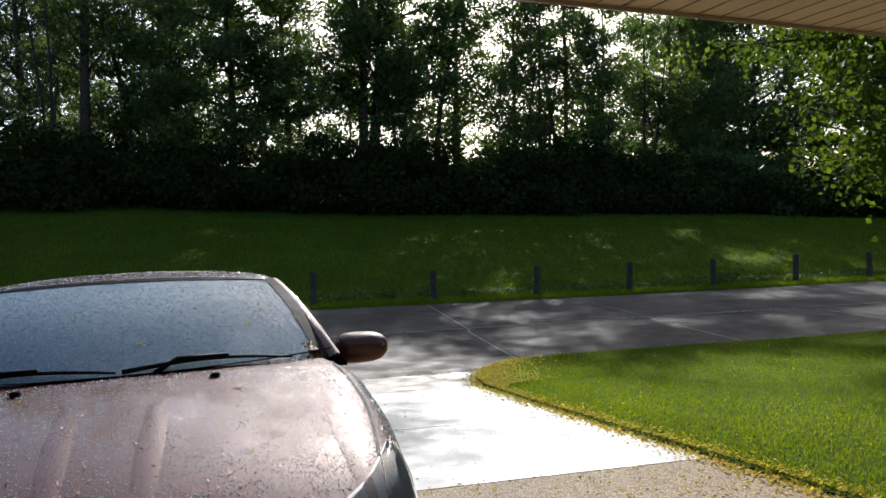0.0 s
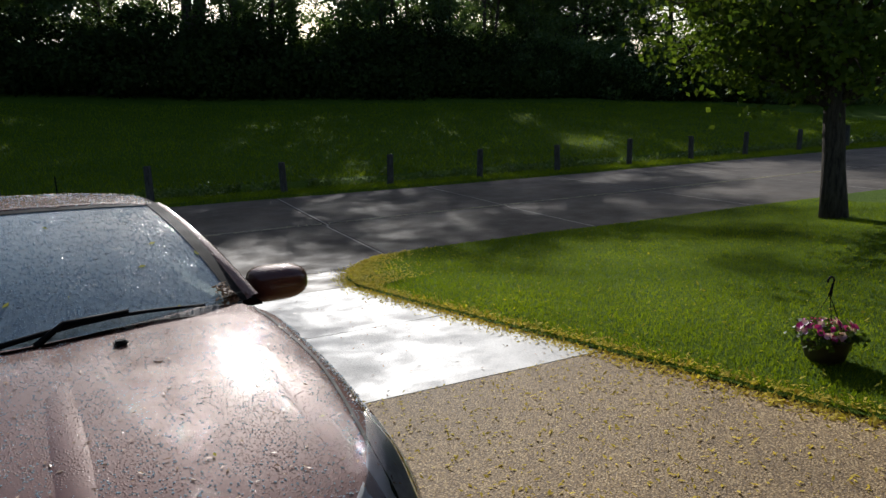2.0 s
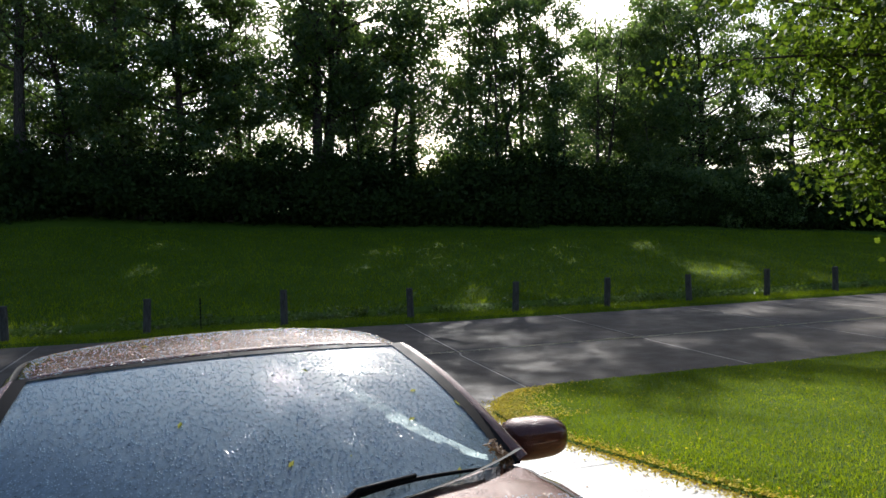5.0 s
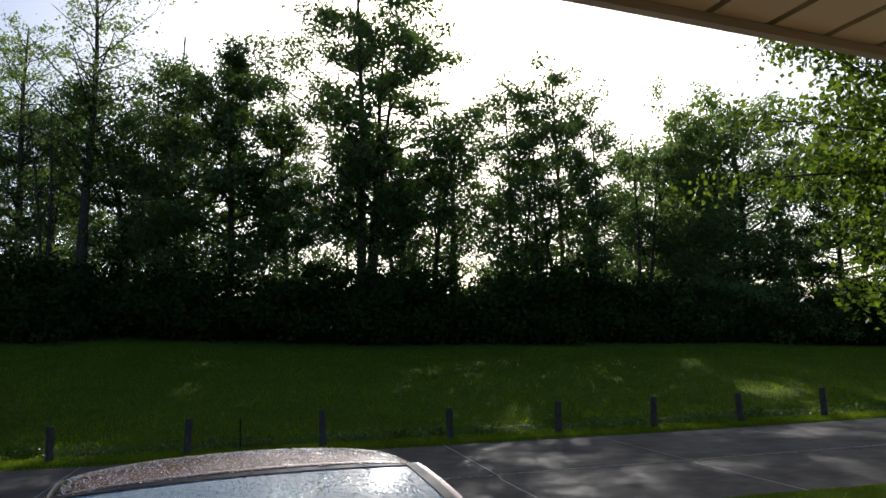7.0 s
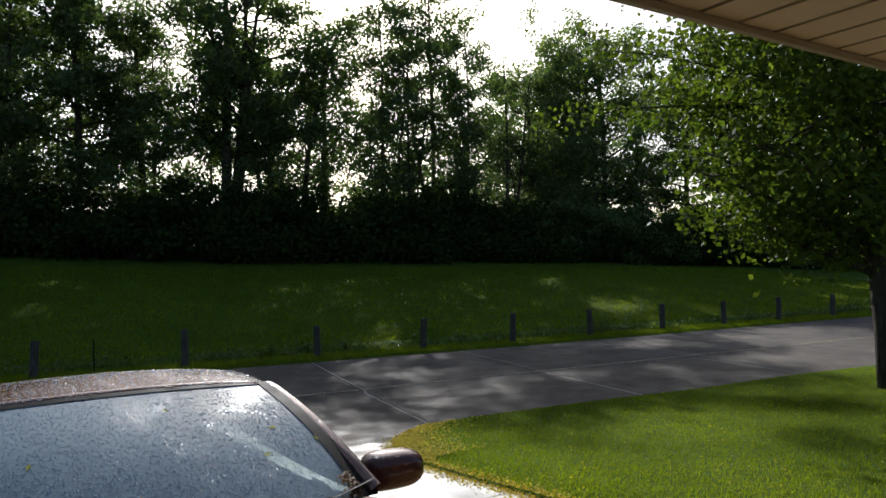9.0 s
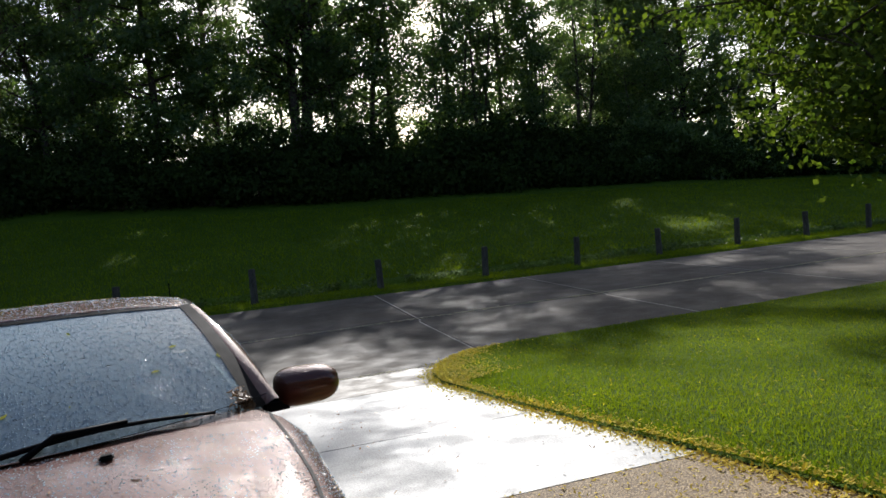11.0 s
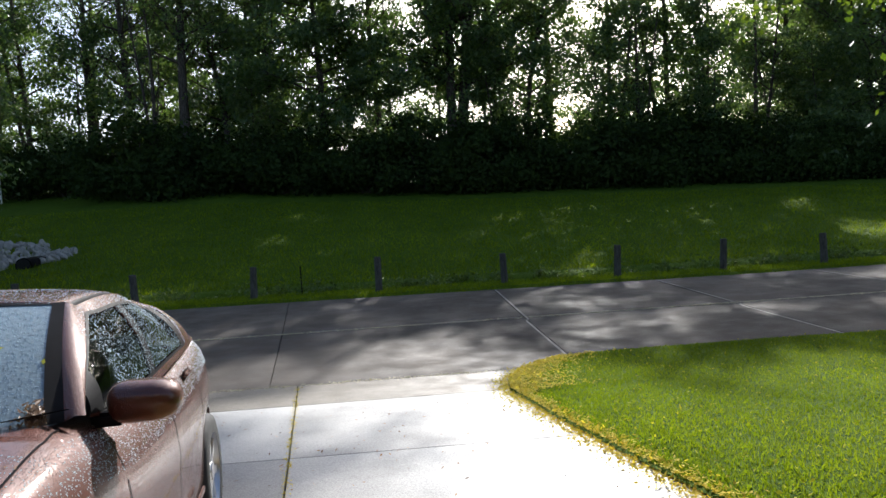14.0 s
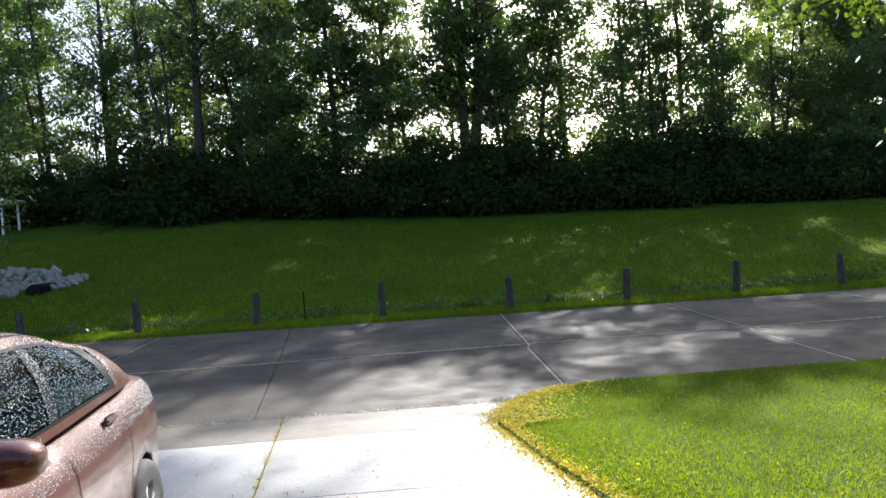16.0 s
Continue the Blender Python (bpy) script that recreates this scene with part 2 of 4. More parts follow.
PINK = leaf_mat("magenta_petal", (0.35, 0.02, 0.22), (0.62, 0.05, 0.42), 0.3)
LILAC = leaf_mat("lilac_petal", (0.5, 0.3, 0.48), (0.7, 0.5, 0.66), 0.3)
BOXMETAL = plain("mailbox_metal", (0.18, 0.2, 0.21), 0.4, 0.4)
PLATE = plain("plate_white", (0.75, 0.76, 0.74), 0.4)
# near-black colour that stands for the shade inside hollows
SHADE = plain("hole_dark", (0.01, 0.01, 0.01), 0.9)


# ---- mesh helpers ----
def link(name, me, material, parent=None, label=""):
    ob = new(name, me)
    if material:
        me.materials.append(material)
    if parent:
        ob.parent = parent
    if label:
        tagged(ob, label)
    return ob


def mesh_of(name, verts, faces, smooth=False):
    me = bpy.data.meshes.new(name)
    me.from_pydata([tuple(v) for v in verts], [], [tuple(f) for f in faces])
    if smooth:
        me.polygons.foreach_set("use_smooth", [True] * len(me.polygons))
    me.update()
    return me


def raw_mesh(name, co, faces, n):
    """co: (N,3) array; faces: (F,n) array of indices."""
    me = bpy.data.meshes.new(name)
    me.vertices.add(len(co))
    me.vertices.foreach_set("co", np.ascontiguousarray(co, dtype=np.float32).ravel())
    me.loops.add(faces.size)
    me.loops.foreach_set("vertex_index", faces.astype(np.int32).ravel())
    me.polygons.add(len(faces))
    me.polygons.foreach_set("loop_start", np.arange(0, faces.size, n, dtype=np.int32))
    me.update(calc_edges=True)
    return me


def bm_mesh(name, bm, smooth=False):
    me = bpy.data.meshes.new(name)
    bm.to_mesh(me)
    bm.free()
    if smooth:
        me.polygons.foreach_set("use_smooth", [True] * len(me.polygons))
    return me


def part(name, bm, material, parent, label="", smooth=False):
    return link(name, bm_mesh(name, bm, smooth), material, parent, label)


def box_bm(sx, sy, sz, at=(0, 0, 0), bev=0.0, bm=None, turn=None):
    bm = bm or bmesh.new()
    r = bmesh.ops.create_cube(bm, size=1)
    m = Matrix.Translation(at) @ (turn or Matrix()) @ Matrix.Diagonal((sx, sy, sz, 1))
    bmesh.ops.transform(bm, matrix=m, verts=r["verts"])
    if bev:
        es = {e for v in r["verts"] for e in v.link_edges}
        bmesh.ops.bevel(bm, geom=list(es), offset=bev, segments=2, affect="EDGES")
    return bm


def cyl_bm(r1, r2, depth, at=(0, 0, 0), seg=16, bm=None, turn=None, caps=True):
    bm = bm or bmesh.new()
    bmesh.ops.create_cone(bm, cap_ends=caps, segments=seg, radius1=r1, radius2=r2, depth=depth, matrix=Matrix.Translation(at) @ (turn or Matrix()))
    return bm


def tube(points, radii, seg=6):
    """A tapered tube along points."""
    vs, fs = [], []
    for i, (p, r) in enumerate(zip(points, radii)):
        a = points[max(0, i - 1)]
        b = points[min(len(points) - 1, i + 1)]
        d = (Vector(b) - Vector(a)).normalized()
        u = d.orthogonal().normalized()
        w = d.cross(u)
        for k in range(seg):
            t = 2 * math.pi * k / seg
            vs.append(tuple(Vector(p) + r * (math.cos(t) * u + math.sin(t) * w)))
        if i:
            o = (i - 1) * seg
            for k in range(seg):
                fs.append((o + k, o + (k + 1) % seg, o + seg + (k + 1) % seg, o + seg + k))
    fs.append(tuple(range(seg - 1, -1, -1)))
    o = (len(points) - 1) * seg
    fs.append(tuple(range(o, o + seg)))
    return vs, fs


def joined(pieces):
    vs, fs = [], []
    for v, f in pieces:
        o = len(vs)
        vs += v
        fs += [tuple(i + o for i in q) for q in f]
    return vs, fs


def empty(name, m, label, category, group=""):
    ob = new(name)
    ob.matrix_basis = m
    return tagged(ob, label, category, group)


def leaf_cloud(rng, centers, spread, count, size, droop=0.3, flat=1.0, whole=True):
    """Leaves scattered round the centers, rhombic or, far off, three-cornered: (co, faces)."""
    n = len(centers)
    which = rng.integers(0, n, count)
    p = centers[which] + rng.normal(0, 1, (count, 3)) * spread[which, None] * np.array([1, 1, 0.6])
    d = rng.normal(0, 1, (count, 3))
    d[:, 2] -= droop
    d /= np.linalg.norm(d, axis=1)[:, None]
    u = rng.normal(0, 1, (count, 3))
    u[:, 2] *= flat
    u -= (u * d).sum(1)[:, None] * d
    u /= np.linalg.norm(u, axis=1)[:, None]
    s = size * rng.uniform(0.6, 1.35, count)[:, None]
    if not whole:
        co = np.stack([p - d * s * 0.5 + u * s * 0.3, p + d * s * 0.6, p - d * s * 0.35 - u * s * 0.42], 1).reshape(-1, 3)
        return co, np.arange(count * 3).reshape(-1, 3)
    co = np.stack([p - d * s * 0.5, p + u * s * 0.36, p + d * s * 0.55, p - u * s * 0.36], 1).reshape(-1, 3)
    return co, np.arange(count * 4).reshape(-1, 4)


# ---- lie of the land ----
def smooth01(t):
    t = min(1.0, max(0.0, t))
    return t * t * (3 - 2 * t)


def drive_z(y):
    return float(np.interp(-y, [3.4, 3.9, 4.62, 6.62, 8.33, 10.66, 14.0], [0.0, 0.012, 0.062, 0.205, 0.315, 0.405, 0.45]))


def road_z(x, y):
    return max(0.0, y) * min(0.03, max(0.003, 0.012 - 0.0015 * x))


FAR_EDGE, SEAM, CREST = 4.15, -3.52, 0.22


def bank_slope(x):
    return float(np.interp(x, [-60, -25, -12, 0, 12, 25, 45, 90], [0.16, 0.165, 0.172, 0.148, 0.132, 0.112, 0.06, 0.04]))


def bank_z(x, y):
    edge = road_z(x, FAR_EDGE)
    if y < 7.4:
        t = (y - FAR_EDGE) / (7.4 - FAR_EDGE)
        return edge - 0.02 + 0.07 * min(1.0, (y - FAR_EDGE) / 0.16) - 0.02 * t - 0.36 * math.sin(math.pi * smooth01((t - 0.33) / 0.67)) ** 2 * (1.0 if x > -9 else 1.7)
    z = bank_slope(x) * (min(y, 46) - 7.4) + edge + 0.03
    return z + 0.10 * noise.noise((x * 0.15, y * 0.15, 3.0)) * min(1, (y - 7.4) / 3)


EDGE_Y = [-40, -16, -13, -10.13, -9.74, -9.17, -8.29, -7.14, -6, -4.75, -4.1, -3.6, -3.3, -3.1, -3.03]
EDGE_X = [6, 2.5, 1.35, 0.08, -0.06, -0.2, -0.42, -0.66, -0.87, -1.05, -0.98, -0.72, -0.45, -0.15, 0.02]
LEFT_Y = [-40, -13, -8.4, -4.8, -4.3, -3.8, -3.52]
LEFT_X = [-3.4, -4.95, -5.45, -5.9, -6.05, -6.3, -6.6]


def right_edge(y):
    return float(np.interp(y, EDGE_Y, EDGE_X))


def left_edge(y):
    return float(np.interp(y, LEFT_Y, LEFT_X))


def drive_joint(y):
    return -3.4 + (-3.7 - y) * 0.123


def lawn_z(x, y):
    near = smooth01((x - right_edge(y)) / 0.6) if x > -2 else smooth01((left_edge(y) - x) / 0.35)
    return drive_z(y) * (1.0 if x < 9 else 1 - 0.6 * smooth01((x - 9) / 8)) + 0.012 + 0.03 * near + 0.03 * noise.noise((x * 0.35, y * 0.35, 0)) * near


def strip(name, xl, xr, ys, nx, zf, skirt=0.0):
    """A sheet between two edges, functions of y."""
    vs, fs = [], []
    for y in ys:
        for i in range(nx + 1):
            x = xl(y) + (xr(y) - xl(y)) * i / nx
            vs.append((x, y, zf(x, y)))
    w = nx + 1
    for j in range(len(ys) - 1):
        for i in range(nx):
            a = j * w + i
            fs.append((a, a + 1, a + 1 + w, a + w))
    if skirt:
        rim = [i for i in range(w)] + [j * w + nx for j in range(1, len(ys))] + [(len(ys) - 1) * w + i for i in range(nx - 1, -1, -1)] + [j * w for j in range(len(ys) - 2, 0, -1)]
        o = len(vs)
        for i in rim:
            vs.append((vs[i][0], vs[i][1], vs[i][2] - skirt))
        n = len(rim)
        for k in range(n):
            fs.append((rim[(k + 1) % n], rim[k], o + k, o + (k + 1) % n))
    return mesh_of(name, vs, fs)


def grid_lines(a, b, n):
    return [a + (b - a) * i / n for i in range(n + 1)]


# the sheet under everything, out to the horizon
def under_z(x, y):
    if y > FAR_EDGE:
        return bank_z(x, y) - 0.10
    return (drive_z(y) if y < -3.5 else 0.0) - 0.10


gx = [-2500, -400, -120] + grid_lines(-60, 60, 60) + [120, 400, 2500]
gy = [-2500, -400, -80] + grid_lines(-20, 60, 80) + [120, 400, 2500]
gv = [(x, y, under_z(max(-90, min(90, x)), min(y, 60))) for y in gy for x in gx]
gw = len(gx)
gf = [(j * gw + i, j * gw + i + 1, (j + 1) * gw + i + 1, (j + 1) * gw + i) for j in range(len(gy) - 1) for i in range(gw - 1)]
tagged(link("ground", mesh_of("ground", gv, gf, True), EARTH), "dark bare earth under lawns and woods", "ground", kind="structure")

bank_y = grid_lines(FAR_EDGE, 8, 24) + grid_lines(8.4, 60, 70)
tagged(link("lawn_bank", strip("lawn_bank", lambda y: -75.0, lambda y: 95.0, bank_y, 200, bank_z), TURF), "shaded mown grass bank rising from a ditch to the woods", "lawn", kind="structure")
lawn_y = sorted(grid_lines(-18, -4.8, 50) + grid_lines(-4.7, -3.03, 24))
r_lawn = strip("lawn_near", lambda y: right_edge(y) - 0.012, lambda y: 9.0, lawn_y, 60, lawn_z)
tagged(link("lawn_near", r_lawn, TURF), "sunlit green lawn beside the driveway", "lawn", kind="structure")
tagged(link("lawn_far", strip("lawn_far", lambda y: 9.0, lambda y: 95.0, lawn_y, 60, lawn_z), TURF), "green lawn stretching along the road", "lawn", kind="structure")
left_y = sorted(grid_lines(-18, -4.4, 40) + grid_lines(-4.3, -3.54, 12))
tagged(link("lawn_side", strip("lawn_side", lambda y: -75.0, left_edge, left_y, 120, lawn_z), TURF), "green lawn on the far side of the driveway", "lawn", kind="structure")

# road and driveway, slab by slab
road = tagged(new("road"), "worn grey-brown concrete road of jointed slabs", "road", kind="structure")
driveway = tagged(new("driveway"), "pale concrete driveway with a brown pebbled upper part", "driveway", kind="structure")


def slab(name, xl, xr, y0, y1, nx, ny, zf, material, parent, gap=0.007):
    me = strip(name, lambda y: xl(y) + gap, lambda y: xr(y) - gap, grid_lines(y0 + gap, y1 - gap, ny), nx, zf, 0.09)
    ob = link(name, me, material, parent)
    return ob


def road_joint(k):
    base = 3.8 * k
    if k == -1:
        return lambda y: -4.19 - 0.122 * y
    return lambda y, b=base: b


for k in range(-18, 24):
    a, b = road_joint(k), road_joint(k + 1)
    ya = -3.05 if k >= 0 else SEAM
    slab("slab", a, b, ya, CREST, 4, 4, road_z, ROAD, road)
    slab("slab", a, b, CREST, FAR_EDGE, 4, 4, road_z, ROAD, road)
# thin raised strips stand for whitish sand and litter along the joints
for k in range(-3, 6):
    x0 = 3.8 * k
    me = strip("joint_seal", lambda y: x0 + 0.012 if y > 0 else x0 - 0.05, lambda y: x0 + 0.052 if y > 0 else x0 - 0.012, grid_lines(-2.95 if k >= 0 else -3.4, FAR_EDGE - 0.05, 30), 1, lambda x, y: road_z(x, y) + 0.004)
    if k not in (-1,):
        link("joint_seal", me, JOINT_GRIT, road)
grit_y = grid_lines(CREST + 0.012, CREST + 0.06, 1)
for k in range(-3, 7):
    me = strip("joint_seal", lambda y: 3.8 * k - 3.72, lambda y: 3.8 * k - 0.06, grit_y, 30, lambda x, y: road_z(x, y) + 0.004 + 0.002 * noise.noise((x * 5, 0, 0)))
    link("joint_seal", me, JOINT_GRIT, road)
for y0, y1, m in ((-4.62, SEAM, APRON), (-6.62, -4.62, SLAB), (-8.33, -6.62, SLAB), (-11.2, -8.33, AGG), (-14.2, -11.2, AGG)):
    n = max(6, int((y1 - y0) / 0.12))
    zf = lambda x, y: drive_z(y)
    slab("slab", left_edge, drive_joint, y0, y1, 6, n, zf, m, driveway)
    slab("slab", drive_joint, right_edge, y0, y1, 6, n, zf, m, driveway)


# ---- house eave over the camera ----
def soffit():
    root = tagged(new("ceiling_porch"), "tan grooved vinyl soffit with a metal drip edge", "soffit", kind="structure")
    bm = bmesh.new()
    turn = Matrix.Rotation(math.atan(0.15), 4, "Z")
    base = Matrix.Translation((-2.6, -11.30, 2.412)) @ turn
    for i in range(-110, 142):
        box_bm(0.056, 3.2, 0.02, (i * 0.064, -1.6, 0.012), 0, bm)
    box_bm(16.2, 3.2, 0.05, (1.0, -1.6, 0.05), 0, bm)
    ob = link("panels", bm_mesh("panels", bm), SOFFIT, root)
    ob.matrix_basis = base
    bm = box_bm(16.2, 0.006, 0.14, (1.0, 0.003, 0.066), 0.001)
    box_bm(16.2, 0.006, 0.008, (1.0, -0.005, -0.003), 0, bm)
    ob = link("drip_edge", bm_mesh("drip_edge", bm), FASCIA, root)
    ob.matrix_basis = base
    bm = box_bm(16.2, 0.18, 2.9, (1.0, -3.1, -1.2))
    w = link("wall_house", bm_mesh("wall_house", bm), SIDING)
    w.matrix_basis = base
    tagged(w, "pale plain house wall behind the driveway", "wall", kind="structure")


soffit()


# ---- trees ----
def tree_parts(seed, H, bottom, rx, nlimb, nleaf, leaf, r0, lean=(0, 0), spread=0.5, fill=1.0, forks=1, rise=0.45, twigs=5, whole=False):
    """Meshes of a trunk with limbs and twigs and of a crown in many small sprays of leaves."""
    rng = np.random.default_rng(seed)
    pieces, centers, widths = [], [], []
    for f in range(forks):
        pts, rad = [], []
        a = rng.uniform(0, 6.28) + f * 2.4
        for i in range(9):
            t = i / 8
            off = (0.13 * H * t * (f > 0)) * np.array([math.cos(a), math.sin(a)])
            pts.append((lean[0] * t * t * H + off[0] + 0.15 * math.sin(3 * t * 2 + seed + f), lean[1] * t * t * H + off[1] + 0.15 * math.cos(4 * t + seed), -0.3 + (H * (0.94 - 0.07 * f) + 0.3) * t))
            rad.append(r0 * (1 - 0.85 * t) * (1.25 if i == 0 else 1) * (0.75 if f else 1))
        pieces.append(tube(pts, rad, 8))
        n = nlimb // forks
        for i in range(n):
            t = bottom / H + (0.95 - bottom / H) * (i + rng.random()) / n
            k = t * 8
            j = min(7, int(k))
            p = Vector(pts[j]).lerp(Vector(pts[j + 1]), k - j)
            ang = i * 2.4 + rng.uniform(-0.6, 0.6)
            rel = (t * H - bottom) / (H - bottom)
            L = rx * (0.35 + 0.8 * math.sin(math.pi * min(1, 0.16 + rel * 0.8))) * rng.uniform(0.6, 1.12)
            d = Vector((math.cos(ang), math.sin(ang), rise * rng.uniform(0.3, 1.5))).normalized()
            sag = 0.16 * L * rng.uniform(-0.6, 1.0)
            at = lambda q: p + d * L * q + Vector((0, 0, sag * q * q))
            rr = max(0.02, r0 * (1 - 0.85 * t) * 0.45)
            pieces.append(tube([tuple(at(q)) for q in (0, 0.33, 0.66, 1)], [rr, rr * 0.7, rr * 0.45, rr * 0.12], 5))
            for m in range(twigs):
                q = 0.28 + 0.72 * (m + rng.random()) / twigs
                d2 = (d * 0.55 + Vector((rng.normal(), rng.normal(), rng.uniform(-0.4, 0.6))) * 0.8).normalized()
                b0, L2 = at(q), L * rng.uniform(0.2, 0.42)
                pieces.append(tube([tuple(b0), tuple(b0 + d2 * L2)], [rr * 0.35, rr * 0.06], 3))
                if rng.random() < fill:
                    for e in (0.3, 0.65, 1.0):
                        centers.append(tuple(b0 + d2 * L2 * e + Vector(rng.normal(0, 0.12, 3))))
                        widths.append(spread * rng.uniform(0.45, 1.1))
    v, f = joined(pieces)
    trunk = mesh_of("trunk", v, f, True)
    crown = None
    if nleaf:
        co, fa = leaf_cloud(rng, np.array(centers), np.array(widths), nleaf, leaf, 0.3, 1.0, whole)
        crown = raw_mesh("crown", co, fa, fa.shape[1])
    return trunk, crown


def make_tree(name, m, label, category, parts, leafmat, group=""):
    t = empty(name, m, label, category, group)
    link("trunk", parts[0], BARK, t)
    if parts[1]:
        link("crown", parts[1], leafmat, t)
    return t


def wood_at(x, y, spin, s=1.0):
    return pose(x, y, bank_z(x, y) - 0.05, 0, 0, spin) @ Matrix.Scale(s, 4)


G = "woodland trees"
big = make_tree("tree", wood_at(1.6, 30, 20), "very tall leafy tree rising above the woods", "tree", tree_parts(11, 25.0, 6.0, 5.6, 70, 40000, 0.23, 0.36, forks=3, spread=0.55, fill=0.8), LEAF_WOOD, G)
round_t = make_tree("tree", wood_at(-6.2, 29.5, 0), "broad dark rounded tree at the woods' edge", "tree", tree_parts(12, 17.2, 2.5, 4.6, 54, 36000, 0.22, 0.26, spread=0.5, rise=0.2, fill=0.85), LEAF_WOOD, G)
airy = make_tree("tree", wood_at(15.0, 31, 40), "airy tree with sky showing through its crown", "tree", tree_parts(13, 20.5, 3.5, 3.4, 46, 16500, 0.21, 0.22, forks=2, spread=0.5, fill=0.8), LEAF_WOOD, G)
broad = make_tree("tree", wood_at(29.0, 31, 90), "broad domed pale green tree of the woods", "tree", tree_parts(14, 18.4, 2.5, 6.6, 66, 40000, 0.23, 0.3, forks=2, spread=0.55, rise=0.35, fill=0.85), LEAF_PALE, G)
bent = make_tree("tree", wood_at(6.0, 30, 0), "leaning slender tree with a thin crown", "tree", tree_parts(15, 15.5, 4.0, 3.4, 32, 8500, 0.20, 0.22, lean=(0.16, 0), spread=0.55), LEAF_WOOD, G)
bare = make_tree("tree", wood_at(-13.6, 29, 0), "tall dark trunk with a nearly bare crown", "tree", tree_parts(16, 22, 7.5, 4.0, 40, 4200, 0.18, 0.34, spread=0.45, fill=0.5, rise=0.9), LEAF_PALE, G)
dead = make_tree("tree", wood_at(20.8, 31, 10), "slender bare dead tree against the sky", "tree", tree_parts(17, 15.5, 5.0, 1.8, 30, 0, 0.2, 0.17, forks=2, rise=1.3), LEAF_PALE, G)
sapling = make_tree("tree", wood_at(10.0, 29, 10), "slender young tree in the understory", "tree", tree_parts(18, 9.5, 1.5, 2.4, 24, 5500, 0.18, 0.09, spread=0.45, fill=0.8), LEAF_WOOD, G)
rng = np.random.default_rng(5)
for src, x, y, spin, s in (
    (airy, 11.2, 30, 200, 0.84), (airy, 17.9, 31.5, 100, 0.84), (round_t, 36.5, 30, 130, 1.0), (broad, 25.8, 36, 200, 0.82), (bare, -20.5, 33, 70, 0.85),
    (airy, -10.6, 33, 300, 0.85), (bare, -3.0, 33, 140, 0.75), (bare, -17.6, 31, 220, 0.85), (dead, -9.0, 30, 130, 1.2), (dead, 4.4, 32, 220, 1.0),
    (airy, -24.5, 33, 20, 0.95), (broad, -31, 35, 10, 0.9), (round_t, 44, 28, 10, 1.0), (broad, 52, 27, 60, 0.95),
    (bare, -23, 40, 0, 0.85), (broad, 34, 42, 120, 0.85), (round_t, -17.5, 37, 40, 0.85),
    (big, -36, 38, 80, 0.8), (round_t, -41, 33, 20, 1.0), (airy, 61, 26, 0, 1.0), (bent, -11.8, 30.5, 180, 1.0), (bent, 22.8, 33, 200, 0.6),
    (dead, 12.6, 29, 60, 0.9), (airy, 4.2, 35, 250, 0.66), (airy, -2.2, 35.5, 60, 0.75), (airy, -12.0, 36, 120, 0.72), (bare, 8.2, 33, 30, 0.7), (dead, -15.4, 28.5, 300, 0.9), (broad, 70, 27, 15, 1.0), (round_t, -50, 34, 100, 1.0),
    (sapling, -26.5, 32, 40, 1.0), (sapling, -20.4, 31, 100, 1.1), (sapling, -15.6, 30.5, 160, 1.0), (sapling, -10.0, 29.5, 220, 1.05), (sapling, -3.0, 29.5, 280, 1.05), (sapling, 3.6, 29, 340, 0.95), (sapling, 7.6, 31.5, 60, 1.25), (sapling, 13.3, 30, 120, 1.1), (sapling, 17.2, 29, 180, 1.0), (sapling, 23.4, 29, 250, 0.9), (sapling, 1.0, 34, 30, 1.2), (sapling, -7.4, 34.5, 80, 1.2)):
    copy_thing(src, wood_at(x, y, spin, s))


def shrub_parts(seed, R, H, n, leaf):
    r = np.random.default_rng(seed)
    k = 26
    a = r.uniform(0, 6.28, k)
    q = np.sqrt(r.uniform(0, 1, k)) * R
    c = np.stack([np.cos(a) * q, np.sin(a) * q * 0.7, r.uniform(0.1, 1, k) * H * (1 - 0.45 * q / R)], 1)
    co, fa = leaf_cloud(r, c, r.uniform(0.35, 0.6, k), n, leaf, 0.3, 1.0, False)
    stems = [tube([(0, 0, -0.2), tuple(0.5 * p + np.array([0, 0, 0.2])), tuple(p)], [0.05, 0.03, 0.008], 4) for p in c[:10]]
    v, f = joined(stems)
    return mesh_of("stems", v, f), raw_mesh("leaves", co, fa, 3)


def make_shrub(x, y, seed, R, H, n, leafmat, label):
    t = empty("shrub", wood_at(x, y, 0), label, "shrub", "undergrowth along the woods")
    a, b = shrub_parts(seed, R, H, n, 0.21)
    link("woody_stem", a, BARK, t)
    link("foliage", b, leafmat, t)
    return t


# two shrubs in the shade-darkened leaf, then a pale one
sh = [make_shrub(-8, 26.6, 31, 2.3, 3.4, 7000, LEAF_SHRUB_SHADED, "dense shrub, leaf colour darkened to carry the shade of the woods"),
      make_shrub(3, 26.5, 32, 2.6, 4.2, 8000, LEAF_SHRUB_SHADED, "dense shrub, leaf colour darkened to carry the shade of the woods"),
      make_shrub(24.5, 27.5, 33, 3.0, 5.6, 14000, LEAF_PALE, "tall pale green shrub at the woods' edge")]
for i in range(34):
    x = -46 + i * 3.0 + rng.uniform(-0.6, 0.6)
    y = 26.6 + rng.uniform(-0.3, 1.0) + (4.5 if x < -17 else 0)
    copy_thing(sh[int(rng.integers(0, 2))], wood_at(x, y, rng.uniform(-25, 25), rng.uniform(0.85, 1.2)))
